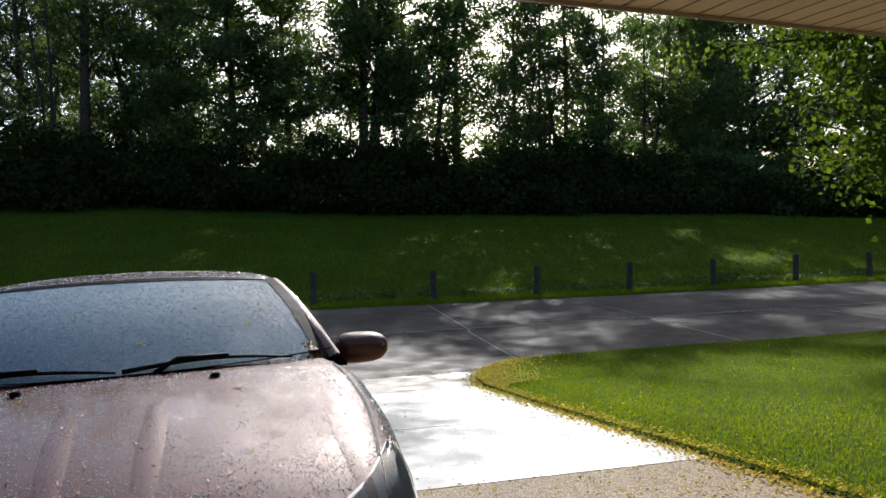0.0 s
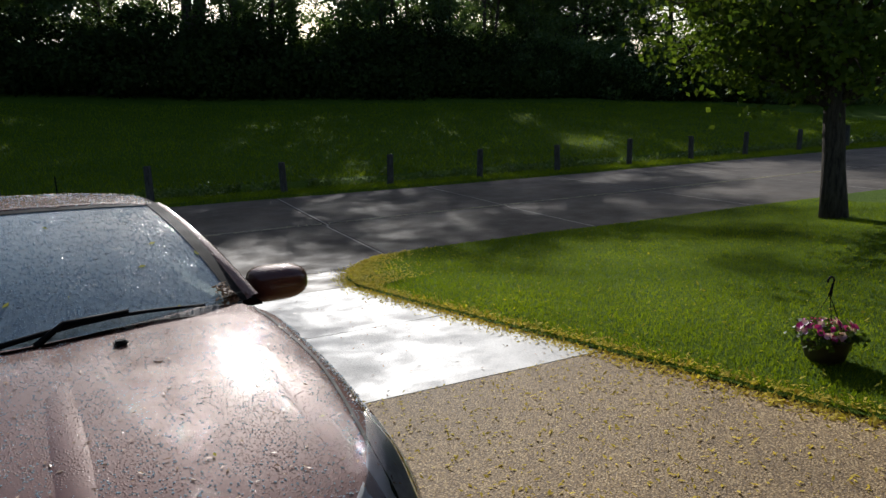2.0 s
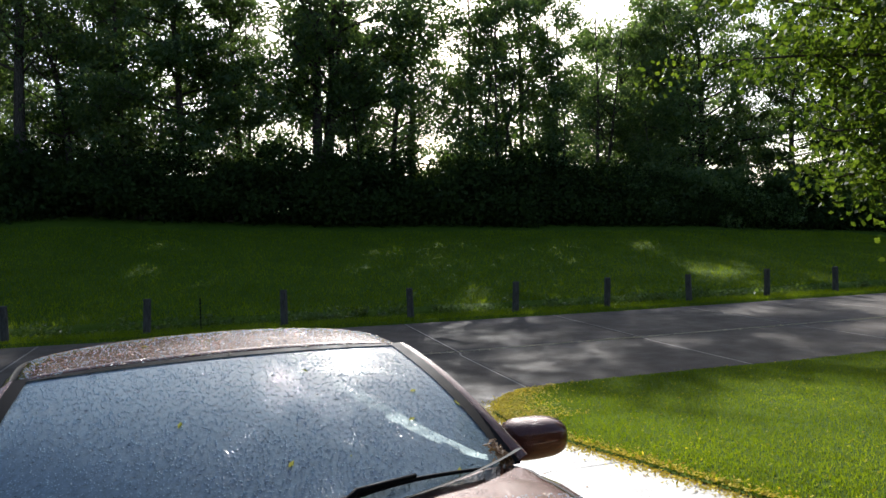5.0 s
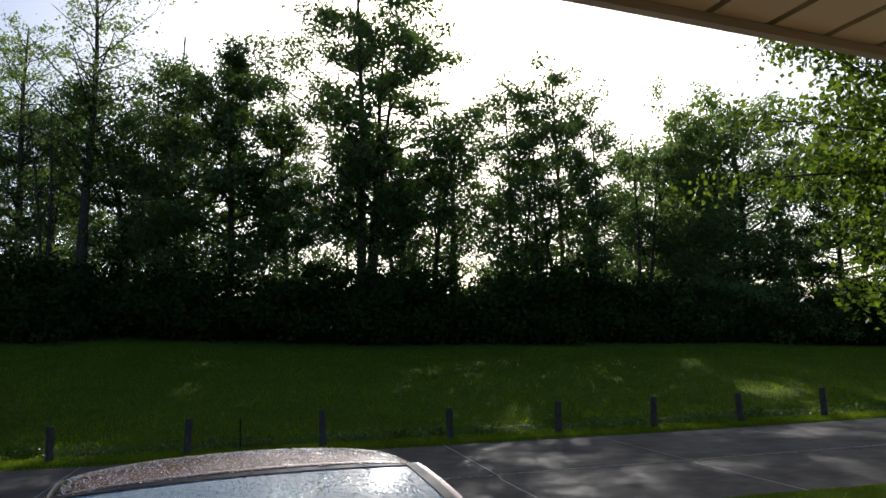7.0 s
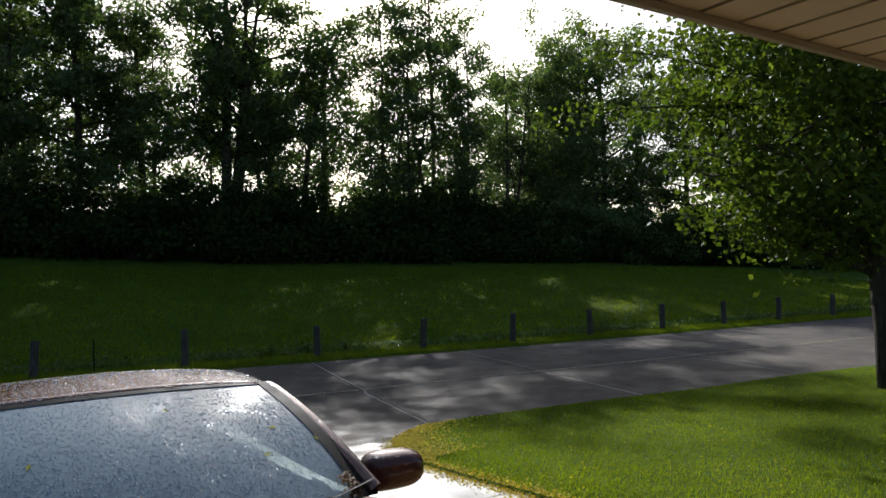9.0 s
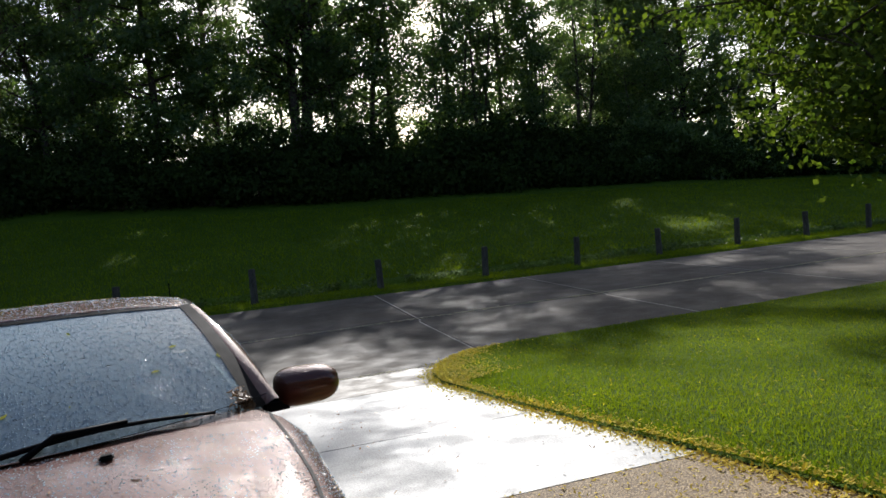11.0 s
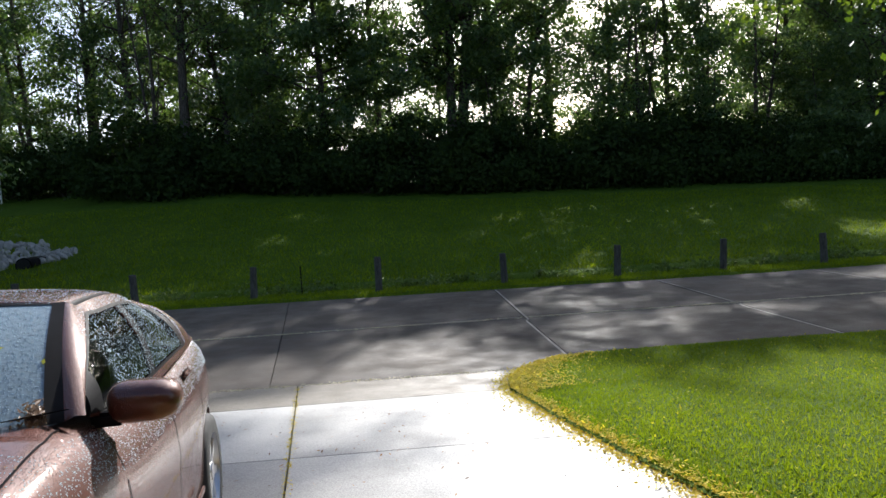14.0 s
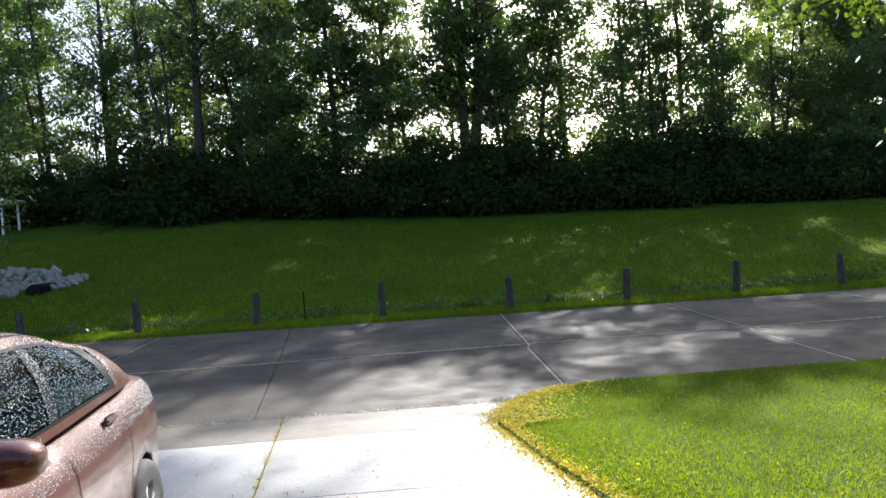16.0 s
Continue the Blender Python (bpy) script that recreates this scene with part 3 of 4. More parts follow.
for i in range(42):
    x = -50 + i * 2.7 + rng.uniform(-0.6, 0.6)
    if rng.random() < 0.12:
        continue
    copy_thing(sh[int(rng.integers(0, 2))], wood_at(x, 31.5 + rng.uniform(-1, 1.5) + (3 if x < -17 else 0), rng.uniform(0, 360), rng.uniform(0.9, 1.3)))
for x, y, s in ((28, 27.5, 0.95), (33, 27.2, 0.9), (21.6, 28.5, 0.8), (38, 26.5, 1.0), (43, 25.8, 0.9), (49, 25, 1.0), (56, 24, 1.0)):
    copy_thing(sh[2], wood_at(x, y, rng.uniform(0, 360), s))

# yard trees
near = make_tree("tree", pose(6.85, -4.85, lawn_z(6.85, -4.85) - 0.02), "leafy yard tree with a straight trunk on the lawn", "tree",
                 tree_parts(41, 9.2, 2.0, 3.5, 90, 76000, 0.105, 0.19, spread=0.36, rise=0.5, twigs=6, whole=True), LEAF_NEAR)
side = make_tree("tree", wood_at(-16.2, 8.0, 60), "leafy green tree with low hanging branches by the ditch", "tree",
                 tree_parts(42, 9.5, 1.4, 3.6, 44, 30000, 0.15, 0.2, spread=0.5), LEAF_WOOD)

# ---- fence posts along the road ----
def post_mesh(h):
    bm = cyl_bm(0.088, 0.08, h + 0.2, (0, 0, h / 2 - 0.1), 12)
    bmesh.ops.bevel(bm, geom=[e for e in bm.edges if all(v.co.z > h - 0.02 for v in e.verts)], offset=0.012, segments=1, affect="EDGES")
    return bm_mesh("fence_post", bm)


POSTS = [(-19.0, 0.72), (-16.3, 0.7), (-13.6, 0.74), (-11.0, 0.7), (-8.35, 0.74), (-5.61, 0.76), (-2.66, 0.83), (0.37, 0.74), (3.15, 0.78), (5.81, 0.78), (8.4, 0.76), (11.06, 0.8), (13.6, 0.76), (16.05, 0.78), (18.7, 0.75), (21.3, 0.78), (23.9, 0.75), (26.5, 0.76), (29.1, 0.75)]
first_post = None
for i, (x, h) in enumerate(POSTS):
    m = pose(x, 4.84, bank_z(x, 4.84), random.uniform(-2, 2), random.uniform(-2.5, 2.5), random.uniform(0, 360)) @ Matrix.Diagonal((1, 1, h, 1))
    if first_post is None:
        first_post = link("fence_post", post_mesh(1.0), POST_WOOD)
        first_post.matrix_basis = m
        tagged(first_post, "short weathered round wooden post on the grass verge", "post", "posts along the road")
    else:
        ob = new("fence_post", first_post.data)
        ob.matrix_basis = m
        tagged(ob, "short weathered round wooden post on the grass verge", "post", "posts along the road")

v, f = joined([tube([(0, 0, -0.1), (0, 0, 0.72)], [0.012, 0.012], 6)] + [tube([(0, 0, 0.1 + 0.08 * k), (0, 0, 0.13 + 0.08 * k)], [0.02, 0.02], 6) for k in range(8)])
stake = link("stake", mesh_of("stake", v, f), BLACK)
stake.matrix_basis = pose(-4.49, 4.9, bank_z(-4.49, 4.9))
tagged(stake, "thin dark ribbed metal stake on the verge", "stake")


# ---- car ----
CAR = pose(-3.907, -9.37, 0.348, -2.8, 0, 8.0)
car = empty("car", CAR, "copper-brown four-door sedan wet with rain parked on the driveway", "car")


def smooth_grid(name, rows, material, parent, label="", thick=0.0):
    n = len(rows[0])
    vs = [p for r in rows for p in r]
    fs = [(j * n + i, j * n + i + 1, (j + 1) * n + i + 1, (j + 1) * n + i) for j in range(len(rows) - 1) for i in range(n - 1)]
    a, b, c = (Vector(vs[k]) for k in fs[len(fs) // 2][:3])
    if (b - a).cross(c - b).dot((a + c) / 2 - Vector((0, 0.3, 0.7))) < 0:
        fs = [f[::-1] for f in fs]
    ob = link(name, mesh_of(name, vs, fs, True), material, parent, label)
    if thick:
        md = ob.modifiers.new("thick", "SOLIDIFY")
        md.thickness, md.offset = thick, -1
    return ob


def cr(t, xs, ys):
    """A smooth curve through the stations."""
    i = max(0, min(len(xs) - 2, int(np.searchsorted(xs, t)) - 1))
    u = (t - xs[i]) / (xs[i + 1] - xs[i])
    def slope(k):
        a, b = max(0, k - 1), min(len(xs) - 1, k + 1)
        return (ys[b] - ys[a]) / (xs[b] - xs[a])
    h = xs[i + 1] - xs[i]
    m0, m1 = slope(i) * h, slope(i + 1) * h
    return (2 * u**3 - 3 * u**2 + 1) * ys[i] + (u**3 - 2 * u**2 + u) * m0 + (-2 * u**3 + 3 * u**2) * ys[i + 1] + (u**3 - u**2) * m1


ST_Y = [-2.04, -1.99, -1.88, -1.67, -1.28, -0.95, -0.72, -0.3, 0.5, 1.2, 1.8, 2.2, 2.40, 2.46]
ST_Z = [0.68, 0.83, 0.91, 0.985, 1.065, 1.115, 1.13, 1.08, 1.06, 1.08, 1.085, 1.06, 0.98, 0.85]
ST_W = [0.30, 0.48, 0.63, 0.76, 0.835, 0.855, 0.87, 0.88, 0.88, 0.87, 0.82, 0.74, 0.63, 0.52]


def body_section(y):
    zt, w = cr(y, ST_Y, ST_Z), cr(y, ST_Y, ST_W)
    low = 0.2 + 0.06 * smooth01((abs(y - 0.2) - 1.85) / 0.45)
    crown = 1.0 if -0.72 > y or y > 1.9 else 0.4
    half = [(0.0, zt), (0.22 * w, zt - 0.004 * crown), (0.45 * w, zt - 0.012 * crown), (0.66 * w, zt - 0.03 * crown), (0.80 * w, zt - 0.035 * crown - 0.012), (0.885 * w, zt - 0.065), (0.945 * w, zt - 0.115), (0.985 * w, zt - 0.21),
            (w, zt - 0.33), (0.995 * w, 0.55 * zt + 0.05), (0.985 * w, 0.42), (0.965 * w, 0.30), (0.90 * w, low)]
    # the cabin is hollow between the doors
    dip = 0.34 * smooth01((y + 0.66) / 0.16) * smooth01((1.5 - y) / 0.16)
    return [(x, z - dip * (i < 4)) for i, (x, z) in enumerate(half)]


def body():
    ys = sorted(set([-2.04, -2.02, -1.99, -1.94] + [round(v, 3) for v in grid_lines(-1.88, 2.2, 44)] + [2.3, 2.36, 2.4, 2.43, 2.46]))
    rings = []
    for y in ys:
        h = body_section(y)
        rings.append([(x, y, z) for x, z in h] + [(-x, y, z) for x, z in reversed(h[1:])])
    n = len(rings[0])
    vs = [p for r in rings for p in r]
    fs = []
    for j in range(len(rings) - 1):
        for i in range(n):
            k = (i + 1) % n
            fs.append((j * n + i, (j + 1) * n + i, (j + 1) * n + k, j * n + k))
    fs.append(tuple(range(n)))
    fs.append(tuple(range(len(vs) - 1, len(vs) - n - 1, -1)))
    ob = link("body", mesh_of("body", vs, fs, True), PAINT, car)
    # wheel arches
    cut = []
    for y in (-1.30, 1.38):
        c = link("cutter", bm_mesh("cutter", cyl_bm(0.365, 0.365, 2.4, (0, y, 0.32), 40, None, Matrix.Rotation(math.pi / 2, 4, "Y"))), None)
        c.matrix_basis = CAR
        md = ob.modifiers.new("arch", "BOOLEAN")
        md.operation, md.object, md.solver = "DIFFERENCE", c, "EXACT"
        cut.append(c)
    dg = bpy.context.evaluated_depsgraph_get()
    dg.update()
    me = bpy.data.meshes.new_from_object(ob.evaluated_get(dg))
    ob.modifiers.clear()
    ob.data = me
    if not me.materials:
        me.materials.append(PAINT)
    for c in cut:
        bpy.data.objects.remove(c)
    return ob


body()
# cabin: rows of surfaces from cowl over roof to deck
def ws_base(u):
    return Vector((0.735 * u, -0.84 + 0.25 * u * u, 1.118 - 0.03 * u * u))


def ws_head(u):
    return Vector((0.59 * u, -0.075 + 0.04 * u * u, 1.428 - 0.022 * u * u))


def roof_pt(u, v):
    y = -0.075 + 0.04 * u * u + v * (1.06 - 0.04 * u * u)
    w = 0.59 + 0.02 * math.sin(math.pi * min(1, v * 1.1)) - 0.03 * v
    return Vector((w * u, y, 1.428 + 0.062 * math.sin(math.pi * (0.03 + 0.70 * v)) - 0.095 * v * v - (0.022 + 0.012 * math.sin(math.pi * v)) * u * u - 0.012 * u**6))


def back_pt(u, v):
    a, b = roof_pt(u, 1.0), Vector((0.66 * u, 1.64 - 0.14 * u * u, 1.075 - 0.01 * u * u))
    return a.lerp(b, v) + Vector((0, 0.0, 0.05 * math.sin(math.pi * v)))


def ws_pt(u, v):
    return ws_base(u).lerp(ws_head(u), v) + Vector((0, -0.02, 0.028)) * math.sin(math.pi * v)


US = grid_lines(-1, 1, 20)
windshield = smooth_grid("windshield", [[ws_pt(u * 0.985, v) for u in US] for v in grid_lines(0.0, 0.99, 12)], SCREEN, car, "rain-specked windshield with a painted bluish sky sheen")
roof = smooth_grid("roof", [[roof_pt(u, v) for u in US] for v in grid_lines(0.003, 1, 16)], PAINT, car, thick=0.02)
smooth_grid("rear_window", [[back_pt(u * 0.97, v) for u in US] for v in grid_lines(0.02, 0.98, 8)], GLASS, car)
smooth_grid("header_seal", [[ws_pt(u, 0.982) + Vector((0, -0.003, 0.003)) for u in US], [roof_pt(u, 0.004) + Vector((0, 0, 0.001)) for u in US]], BLACK, car)


def belt(y):
    return Vector((0.80 - 0.05 * smooth01((y - 1.2) / 0.7) - 0.02 * smooth01((-y - 0.1) / 0.5), y, 1.04 + 0.03 * smooth01(y / 1.3) + 0.045 * smooth01((-0.2 - y) / 0.35)))


def rail(y):
    if y < 0.0:
        t = (y + 0.56) / 0.56
        return Vector((0.79, -0.56, 1.10)).lerp(Vector((0.615, 0.0, 1.405)), t) + Vector((0.0, 0, 0.03)) * math.sin(math.pi * t)
    if y <= 0.98:
        v = y / 0.98
        p = roof_pt(1.0, v)
        return Vector((p.x + 0.027, y, p.z - 0.008))
    t = (y - 0.98) / 0.62
    a = rail(0.98)
    return a.lerp(Vector((0.75, 1.60, 1.065)), t) + Vector((0.012, 0, 0.055)) * math.sin(math.pi * t)


def side_pt(y, h, s, out=0.0):
    a, b = belt(y), rail(y)
    b = Vector((b.x, b.y, max(b.z, a.z + 0.01)))
    p = a.lerp(b, h)
    bulge = 0.035 * math.sin(math.pi * h) * smooth01((b.z - a.z) / 0.3)
    n = Vector((0.9, 0, 0.42))
    p = p + n * (bulge + out)
    return Vector((s * p.x, p.y, p.z))


def side_patch(name, y0, y1, h0, h1, s, material, out, label="", slant=0.0, ny=14, nh=8):
    rows = []
    for h in grid_lines(h0, h1, nh):
        rows.append([side_pt(y0 + (y1 - y0) * k / ny + slant * (h - h0), h, s, out) for k in range(ny + 1)])
    return smooth_grid(name, rows, material, car, label)


for s in (1, -1):
    # pillars and rails in body colour
    rows = [[side_pt(y, h, s) for y in grid_lines(-0.56, 1.60, 60)] for h in grid_lines(0.86, 1.0, 4)]
    smooth_grid("roof_rail", rows, PAINT, car)
    smooth_grid("belt_trim", [[side_pt(y, h, s, 0.002) for y in grid_lines(-0.5, 1.58, 40)] for h in (-0.05, 0.0, 0.06)], PAINT, car)
    side_patch("pillar", 1.15, 1.60, 0.0, 0.9, s, PAINT, 0.0)
    side_patch("pillar", 0.31, 0.40, 0.02, 0.9, s, BLACK, 0.0, slant=0.06)
    side_patch("pillar", 1.09, 1.165, 0.02, 0.9, s, BLACK, 0.002, slant=-0.08)
    side_patch("window", -0.38, 0.35, 0.05, 0.88, s, GLASS, -0.006, slant=0.0)
    side_patch("window", 0.385, 1.12, 0.05, 0.88, s, GLASS, -0.006, slant=0.0)
    side_patch("window_trim", -0.46, 1.15, 0.845, 0.885, s, BLACK, 0.003)
    side_patch("window_trim", -0.42, 1.15, 0.035, 0.07, s, BLACK, 0.003)
    side_patch("sail_panel", -0.48, -0.37, 0.05, 0.87, s, BLACK, 0.0, nh=6, ny=6)
    # windshield pillar
    rows = [[(s * p.x, p.y, p.z) for p in (ws_pt(0.945, v) + Vector((0, -0.001, 0.003)), ws_pt(1.0, v) + Vector((0.006, 0.0, 0.006)))] for v in grid_lines(0, 1, 10)]
    smooth_grid("windshield_seal", rows, BLACK, car)
    rows = [[(s * q[0], q[1], q[2]) for q in (tuple(ws_pt(1.0, v) + Vector((0.004, 0, 0.004))), tuple((ws_pt(1.0, v) + rail(-0.56 + 0.56 * v)) / 2 + Vector((0.006, -0.01, 0.012))), tuple(rail(-0.56 + 0.56 * v)))] for v in grid_lines(0, 1, 12)]
    smooth_grid("windshield_pillar", rows, PAINT, car)
    rows = [[(s * q[0], q[1], q[2]) for q in (tuple(roof_pt(1.0, v)), tuple(rail(0.98 * v) + Vector((-0.013, 0, -0.006))), tuple(rail(0.98 * v)))] for v in grid_lines(0, 1, 16)]
    smooth_grid("roof_ditch", rows, BLACK, car)
    rows = [[(s * q[0], q[1], q[2]) for q in (tuple(back_pt(0.96, v)), tuple(back_pt(1.0, v) + Vector((0.02, 0, 0.006))), tuple(rail(0.98 + 0.62 * v)))] for v in grid_lines(0, 1, 10)]
    smooth_grid("rear_pillar", rows, PAINT, car)


def wheel(y, s):
    w = new("wheel")
    w.parent = car
    w.matrix_basis = pose(s * 0.775, y, 0.325, 0, 0, 0)
    prof = [(-0.1, 0.215), (-0.105, 0.27), (-0.095, 0.312), (-0.07, 0.325), (0.07, 0.325), (0.095, 0.312), (0.105, 0.27), (0.1, 0.215)]
    n = 40
    vs = [(x, r * math.cos(6.2832 * k / n), r * math.sin(6.2832 * k / n)) for k in range(n) for x, r in prof]
    m = len(prof)
    fs = [(k * m + i, k * m + i + 1, ((k + 1) % n) * m + i + 1, ((k + 1) % n) * m + i) for k in range(n) for i in range(m - 1)]
    link("tyre", mesh_of("tyre", vs, fs, True), RUBBER, w)
    prof = [(0.10 * s, 0.222), (0.085 * s, 0.218), (0.06 * s, 0.20), (-0.06 * s, 0.19)]
    m = len(prof)
    vs = [(x, r * math.cos(6.2832 * k / n), r * math.sin(6.2832 * k / n)) for k in range(n) for x, r in prof]
    fs = [(k * m + i, k * m + i + 1, ((k + 1) % n) * m + i + 1, ((k + 1) % n) * m + i) for k in range(n) for i in range(m - 1)]
    bm = bmesh.new()
    tmp = mesh_of("t", vs, fs, True)
    bm.from_mesh(tmp)
    bpy.data.meshes.remove(tmp)
    cyl_bm(0.055, 0.05, 0.03, (0.075 * s, 0, 0), 16, bm, Matrix.Rotation(math.pi / 2, 4, "Y"))
    for k in range(7):
        box_bm(0.025, 0.045, 0.17, (0.07 * s, 0, 0.125), 0.006, bm) if k == 0 else None
        if k:
            r = Matrix.Rotation(6.2832 * k / 7, 4, "X")
            box_bm(0.025, 0.045, 0.17, tuple(r @ Vector((0.07 * s, 0, 0.125))), 0.0, bm, r)
    part("rim", bm, RIM, w, "silver seven-spoke alloy rim")
    part("brake_disc", cyl_bm(0.19, 0.19, 0.02, (-0.02 * s, 0, 0), 24, None, Matrix.Rotation(math.pi / 2, 4, "Y")), BLACK, w)


for y in (-1.30, 1.38):
    for s in (1, -1):
        wheel(y, s)
# solid near-black blocks in the arches take the place of the wells' shade
part("wheel_well_shade", box_bm(1.3, 0.7, 0.5, (0, -1.30, 0.45)), SHADE, car)
part("wheel_well_shade", box_bm(1.3, 0.7, 0.5, (0, 1.38, 0.45)), SHADE, car)


def mirror(s):
    bm = bmesh.new()
    bmesh.ops.create_uvsphere(bm, u_segments=24, v_segments=14, radius=1)
    for v in bm.verts:
        x, y, z = v.co
        p = lambda a, e: math.copysign(abs(a) ** e, a)
        v.co = (p(x, 0.62) * 0.115, max(-1, min(0.55, y)) * 0.085, p(z, 0.7) * 0.068 * (1 - 0.12 * x))
    bmesh.ops.transform(bm, matrix=pose(s * 0.92, -0.39, 1.095, 0, 0, -s * 8), verts=bm.verts)
    mi = part("mirror", bm, PAINT, car, "rain-beaded door mirror in body colour", True)
    g = box_bm(0.165, 0.006, 0.1, (s * 0.92, -0.337, 1.095), 0.0)
    part("mirror_glass", g, CHROME, mi)
    part("mirror_foot", box_bm(0.10, 0.08, 0.045, (s * 0.81, -0.39, 1.05), 0.012), BLACK, mi)


mirror(1), mirror(-1)


def top_z(x, y):
    h = body_section(y)
    xs = [p[0] for p in h[:9]]
    zs = [p[1] for p in h[:9]]
    return float(np.interp(abs(x), xs, zs))


def ribbon(name, pts, width, lift, material, label="", height=0.0):
    rows = []
    for k, (x, y) in enumerate(pts):
        fade = math.sin(math.pi * min(1.0, (k + 0.01) / (len(pts) - 1) * 1.0)) ** 0.6 if height else 1.0
        z = top_z(x, y) + lift - (0.006 * (1 - fade))
        rows.append([(x - width / 2, y, z), (x - width / 4, y, z + height), (x + width / 4, y, z + height), (x + width / 2, y, z)])
    return smooth_grid(name, rows, material, car, label)


# hood seams, strakes, washer jets
for s in (1, -1):
    ribbon("hood_seam", [(s * (0.735 - 0.10 * smooth01((-1.1 - y) / 0.8)), y) for y in grid_lines(-0.62, -1.84, 24)], 0.008, 0.003, BLACK)
    for x0, hh in ((0.125, 0.006), (0.60, 0.005)):
        ribbon("hood_strake", [(s * (x0 - 0.04 * (-(y) - 0.95)), y) for y in grid_lines(-1.0, -1.84, 24)], 0.10, -0.004, PAINT, "", hh)
    bm = box_bm(0.035, 0.03, 0.014, (s * 0.29, -0.93, top_z(0.29, -0.93) + 0.006), 0.005)
    part("washer_jet", bm, BLACK, car)
rows = [[(x, -0.845 + 0.25 * (x / 0.735) ** 2 + d, 1.128 + lift) for x in grid_lines(-0.75, 0.75, 24)] for d, lift in ((-0.014, 0.003), (0.0, 0.0), (0.02, -0.006))]
smooth_grid("cowl", rows, BLACK, car, "black wiper cowl under the windshield")
for x0, x1 in ((-0.62, -0.02), (0.0, 0.58)):
    pts, rad = [], []
    for t in grid_lines(0, 1, 10):
        x = x0 + (x1 - x0) * t
        u = x / 0.735
        p = ws_pt(u, 0.02 + 0.045 * math.sin(math.pi * t)) + Vector((0, -0.006, 0.012))
        pts.append(tuple(p))
        rad.append(0.009 - 0.004 * t)
    v, f = tube(pts, rad, 6)
    v2, f2 = tube([(x0 + 0.1, -0.835, 1.125), tuple(Vector(pts[3]) + Vector((0, -0.008, 0.014))), tuple(Vector(pts[6]) + Vector((0, 0, 0.01)))], [0.011, 0.008, 0.006], 6)
    a, b = joined([(v, f), (v2, f2)])
    link("wiper", mesh_of("wiper", a, b, True), BLACK, car)


# headlights, grille, plate, handles, door seams
def side_x(y, z):
    h = body_section(y)
    zs = [p[1] for p in h[4:]][::-1]
    xs = [p[0] for p in h[4:]][::-1]
    return float(np.interp(z, zs, xs))


for s in (1, -1):
    rows, inner = [], []
    for t in grid_lines(0, 1, 14):
        y = -1.965 + 0.51 * t
        sec = body_section(y)
        lo, hi = 8.8 - 3.5 * t**1.3, 2.0 + 3.1 * t**0.7
        ra, rb = [], []
        for k, q in enumerate(grid_lines(lo, hi, 8)):
            i = min(len(sec) - 2, int(q))
            x = sec[i][0] + (sec[i + 1][0] - sec[i][0]) * (q - i)
            z = sec[i][1] + (sec[i + 1][1] - sec[i][1]) * (q - i)
            o = Vector((x, 0, z - 0.45)).normalized() * (0.006 + 0.012 * math.sin(math.pi * k / 8))
            ra.append((s * (x + o.x), y - 0.010 * (1 - t), z + o.z))
            o = o.normalized() * 0.003
            rb.append((s * (x + o.x), y - 0.004 * (1 - t), z + o.z))
        rows.append(ra)
        inner.append(rb)
    hl = smooth_grid("headlight", rows, LENS, car, "clear wet headlight lens")
    smooth_grid("reflector", inner, DARK_METAL, hl)
    for y, r in ((-1.80, 0.062), (-1.90, 0.048)):
        z = cr(y, ST_Y, ST_Z) - 0.12
        bm = cyl_bm(r, r * 0.7, 0.014, (s * (side_x(y, z) + 0.003), y - 0.006, z), 20, None, Matrix.Rotation(s * math.pi / 2, 4, "Y") @ Matrix.Rotation(0.7, 4, "X"))
        part("lamp_bowl", bm, CHROME, hl)
    for y in (0.08, 0.91):
        bm = box_bm(0.03, 0.16, 0.03, (s * (side_x(y, 0.965) + 0.018), y, 0.965), 0.01)
        part("door_handle", bm, PAINT, car)
        part("handle_cup", box_bm(0.008, 0.13, 0.06, (s * (side_x(y, 0.955) + 0.001), y, 0.955), 0.003), BLACK, car)
    for y0, lean in ((-0.46, 0.0), (0.35, 0.0), (1.0, 0.16)):
        rows = []
        for z in grid_lines(0.34, 0.98, 10):
            y = y0 + lean * (z - 0.34) / 0.6
            x = s * (side_x(y, z) + 0.002)
            rows.append([(x, y - 0.004, z), (x, y + 0.004, z)])
        smooth_grid("door_seam", rows, BLACK, car)
    bm = box_bm(0.012, 1.7, 0.03, (s * 0.888, 0.0, 0.40), 0.004)
    part("side_moulding", bm, PAINT, car)
bm = box_bm(0.95, 0.03, 0.11, (0, -2.045, 0.66), 0.01)
gr = part("grille", bm, BLACK, car)
for k in range(4):
    part("grille_bar", box_bm(0.93, 0.02, 0.008, (0, -2.063, 0.62 + 0.027 * k), 0.002), CHROME, gr)
part("bumper_grille", box_bm(0.8, 0.03, 0.1, (0, -2.045, 0.36), 0.01), BLACK, car)
pl = part("licence_plate", box_bm(0.31, 0.012, 0.155, (0.0, -2.085, 0.72), 0.004), PLATE, car, "white plate with dark bars")
for k in range(5):
    part("plate_bar", box_bm(0.03, 0.004, 0.07, (-0.1 + 0.05 * k, -2.093, 0.72)), BLACK, pl)
# cabin inside
part("dashboard", box_bm(1.36, 0.5, 0.16, (0, -0.42, 0.98), 0.05), DASH, car)
part("steering_wheel", cyl_bm(0.19, 0.19, 0.03, (0.36, -0.1, 1.0), 24, None, Matrix.Rotation(1.1, 4, "X")), DASH, car)
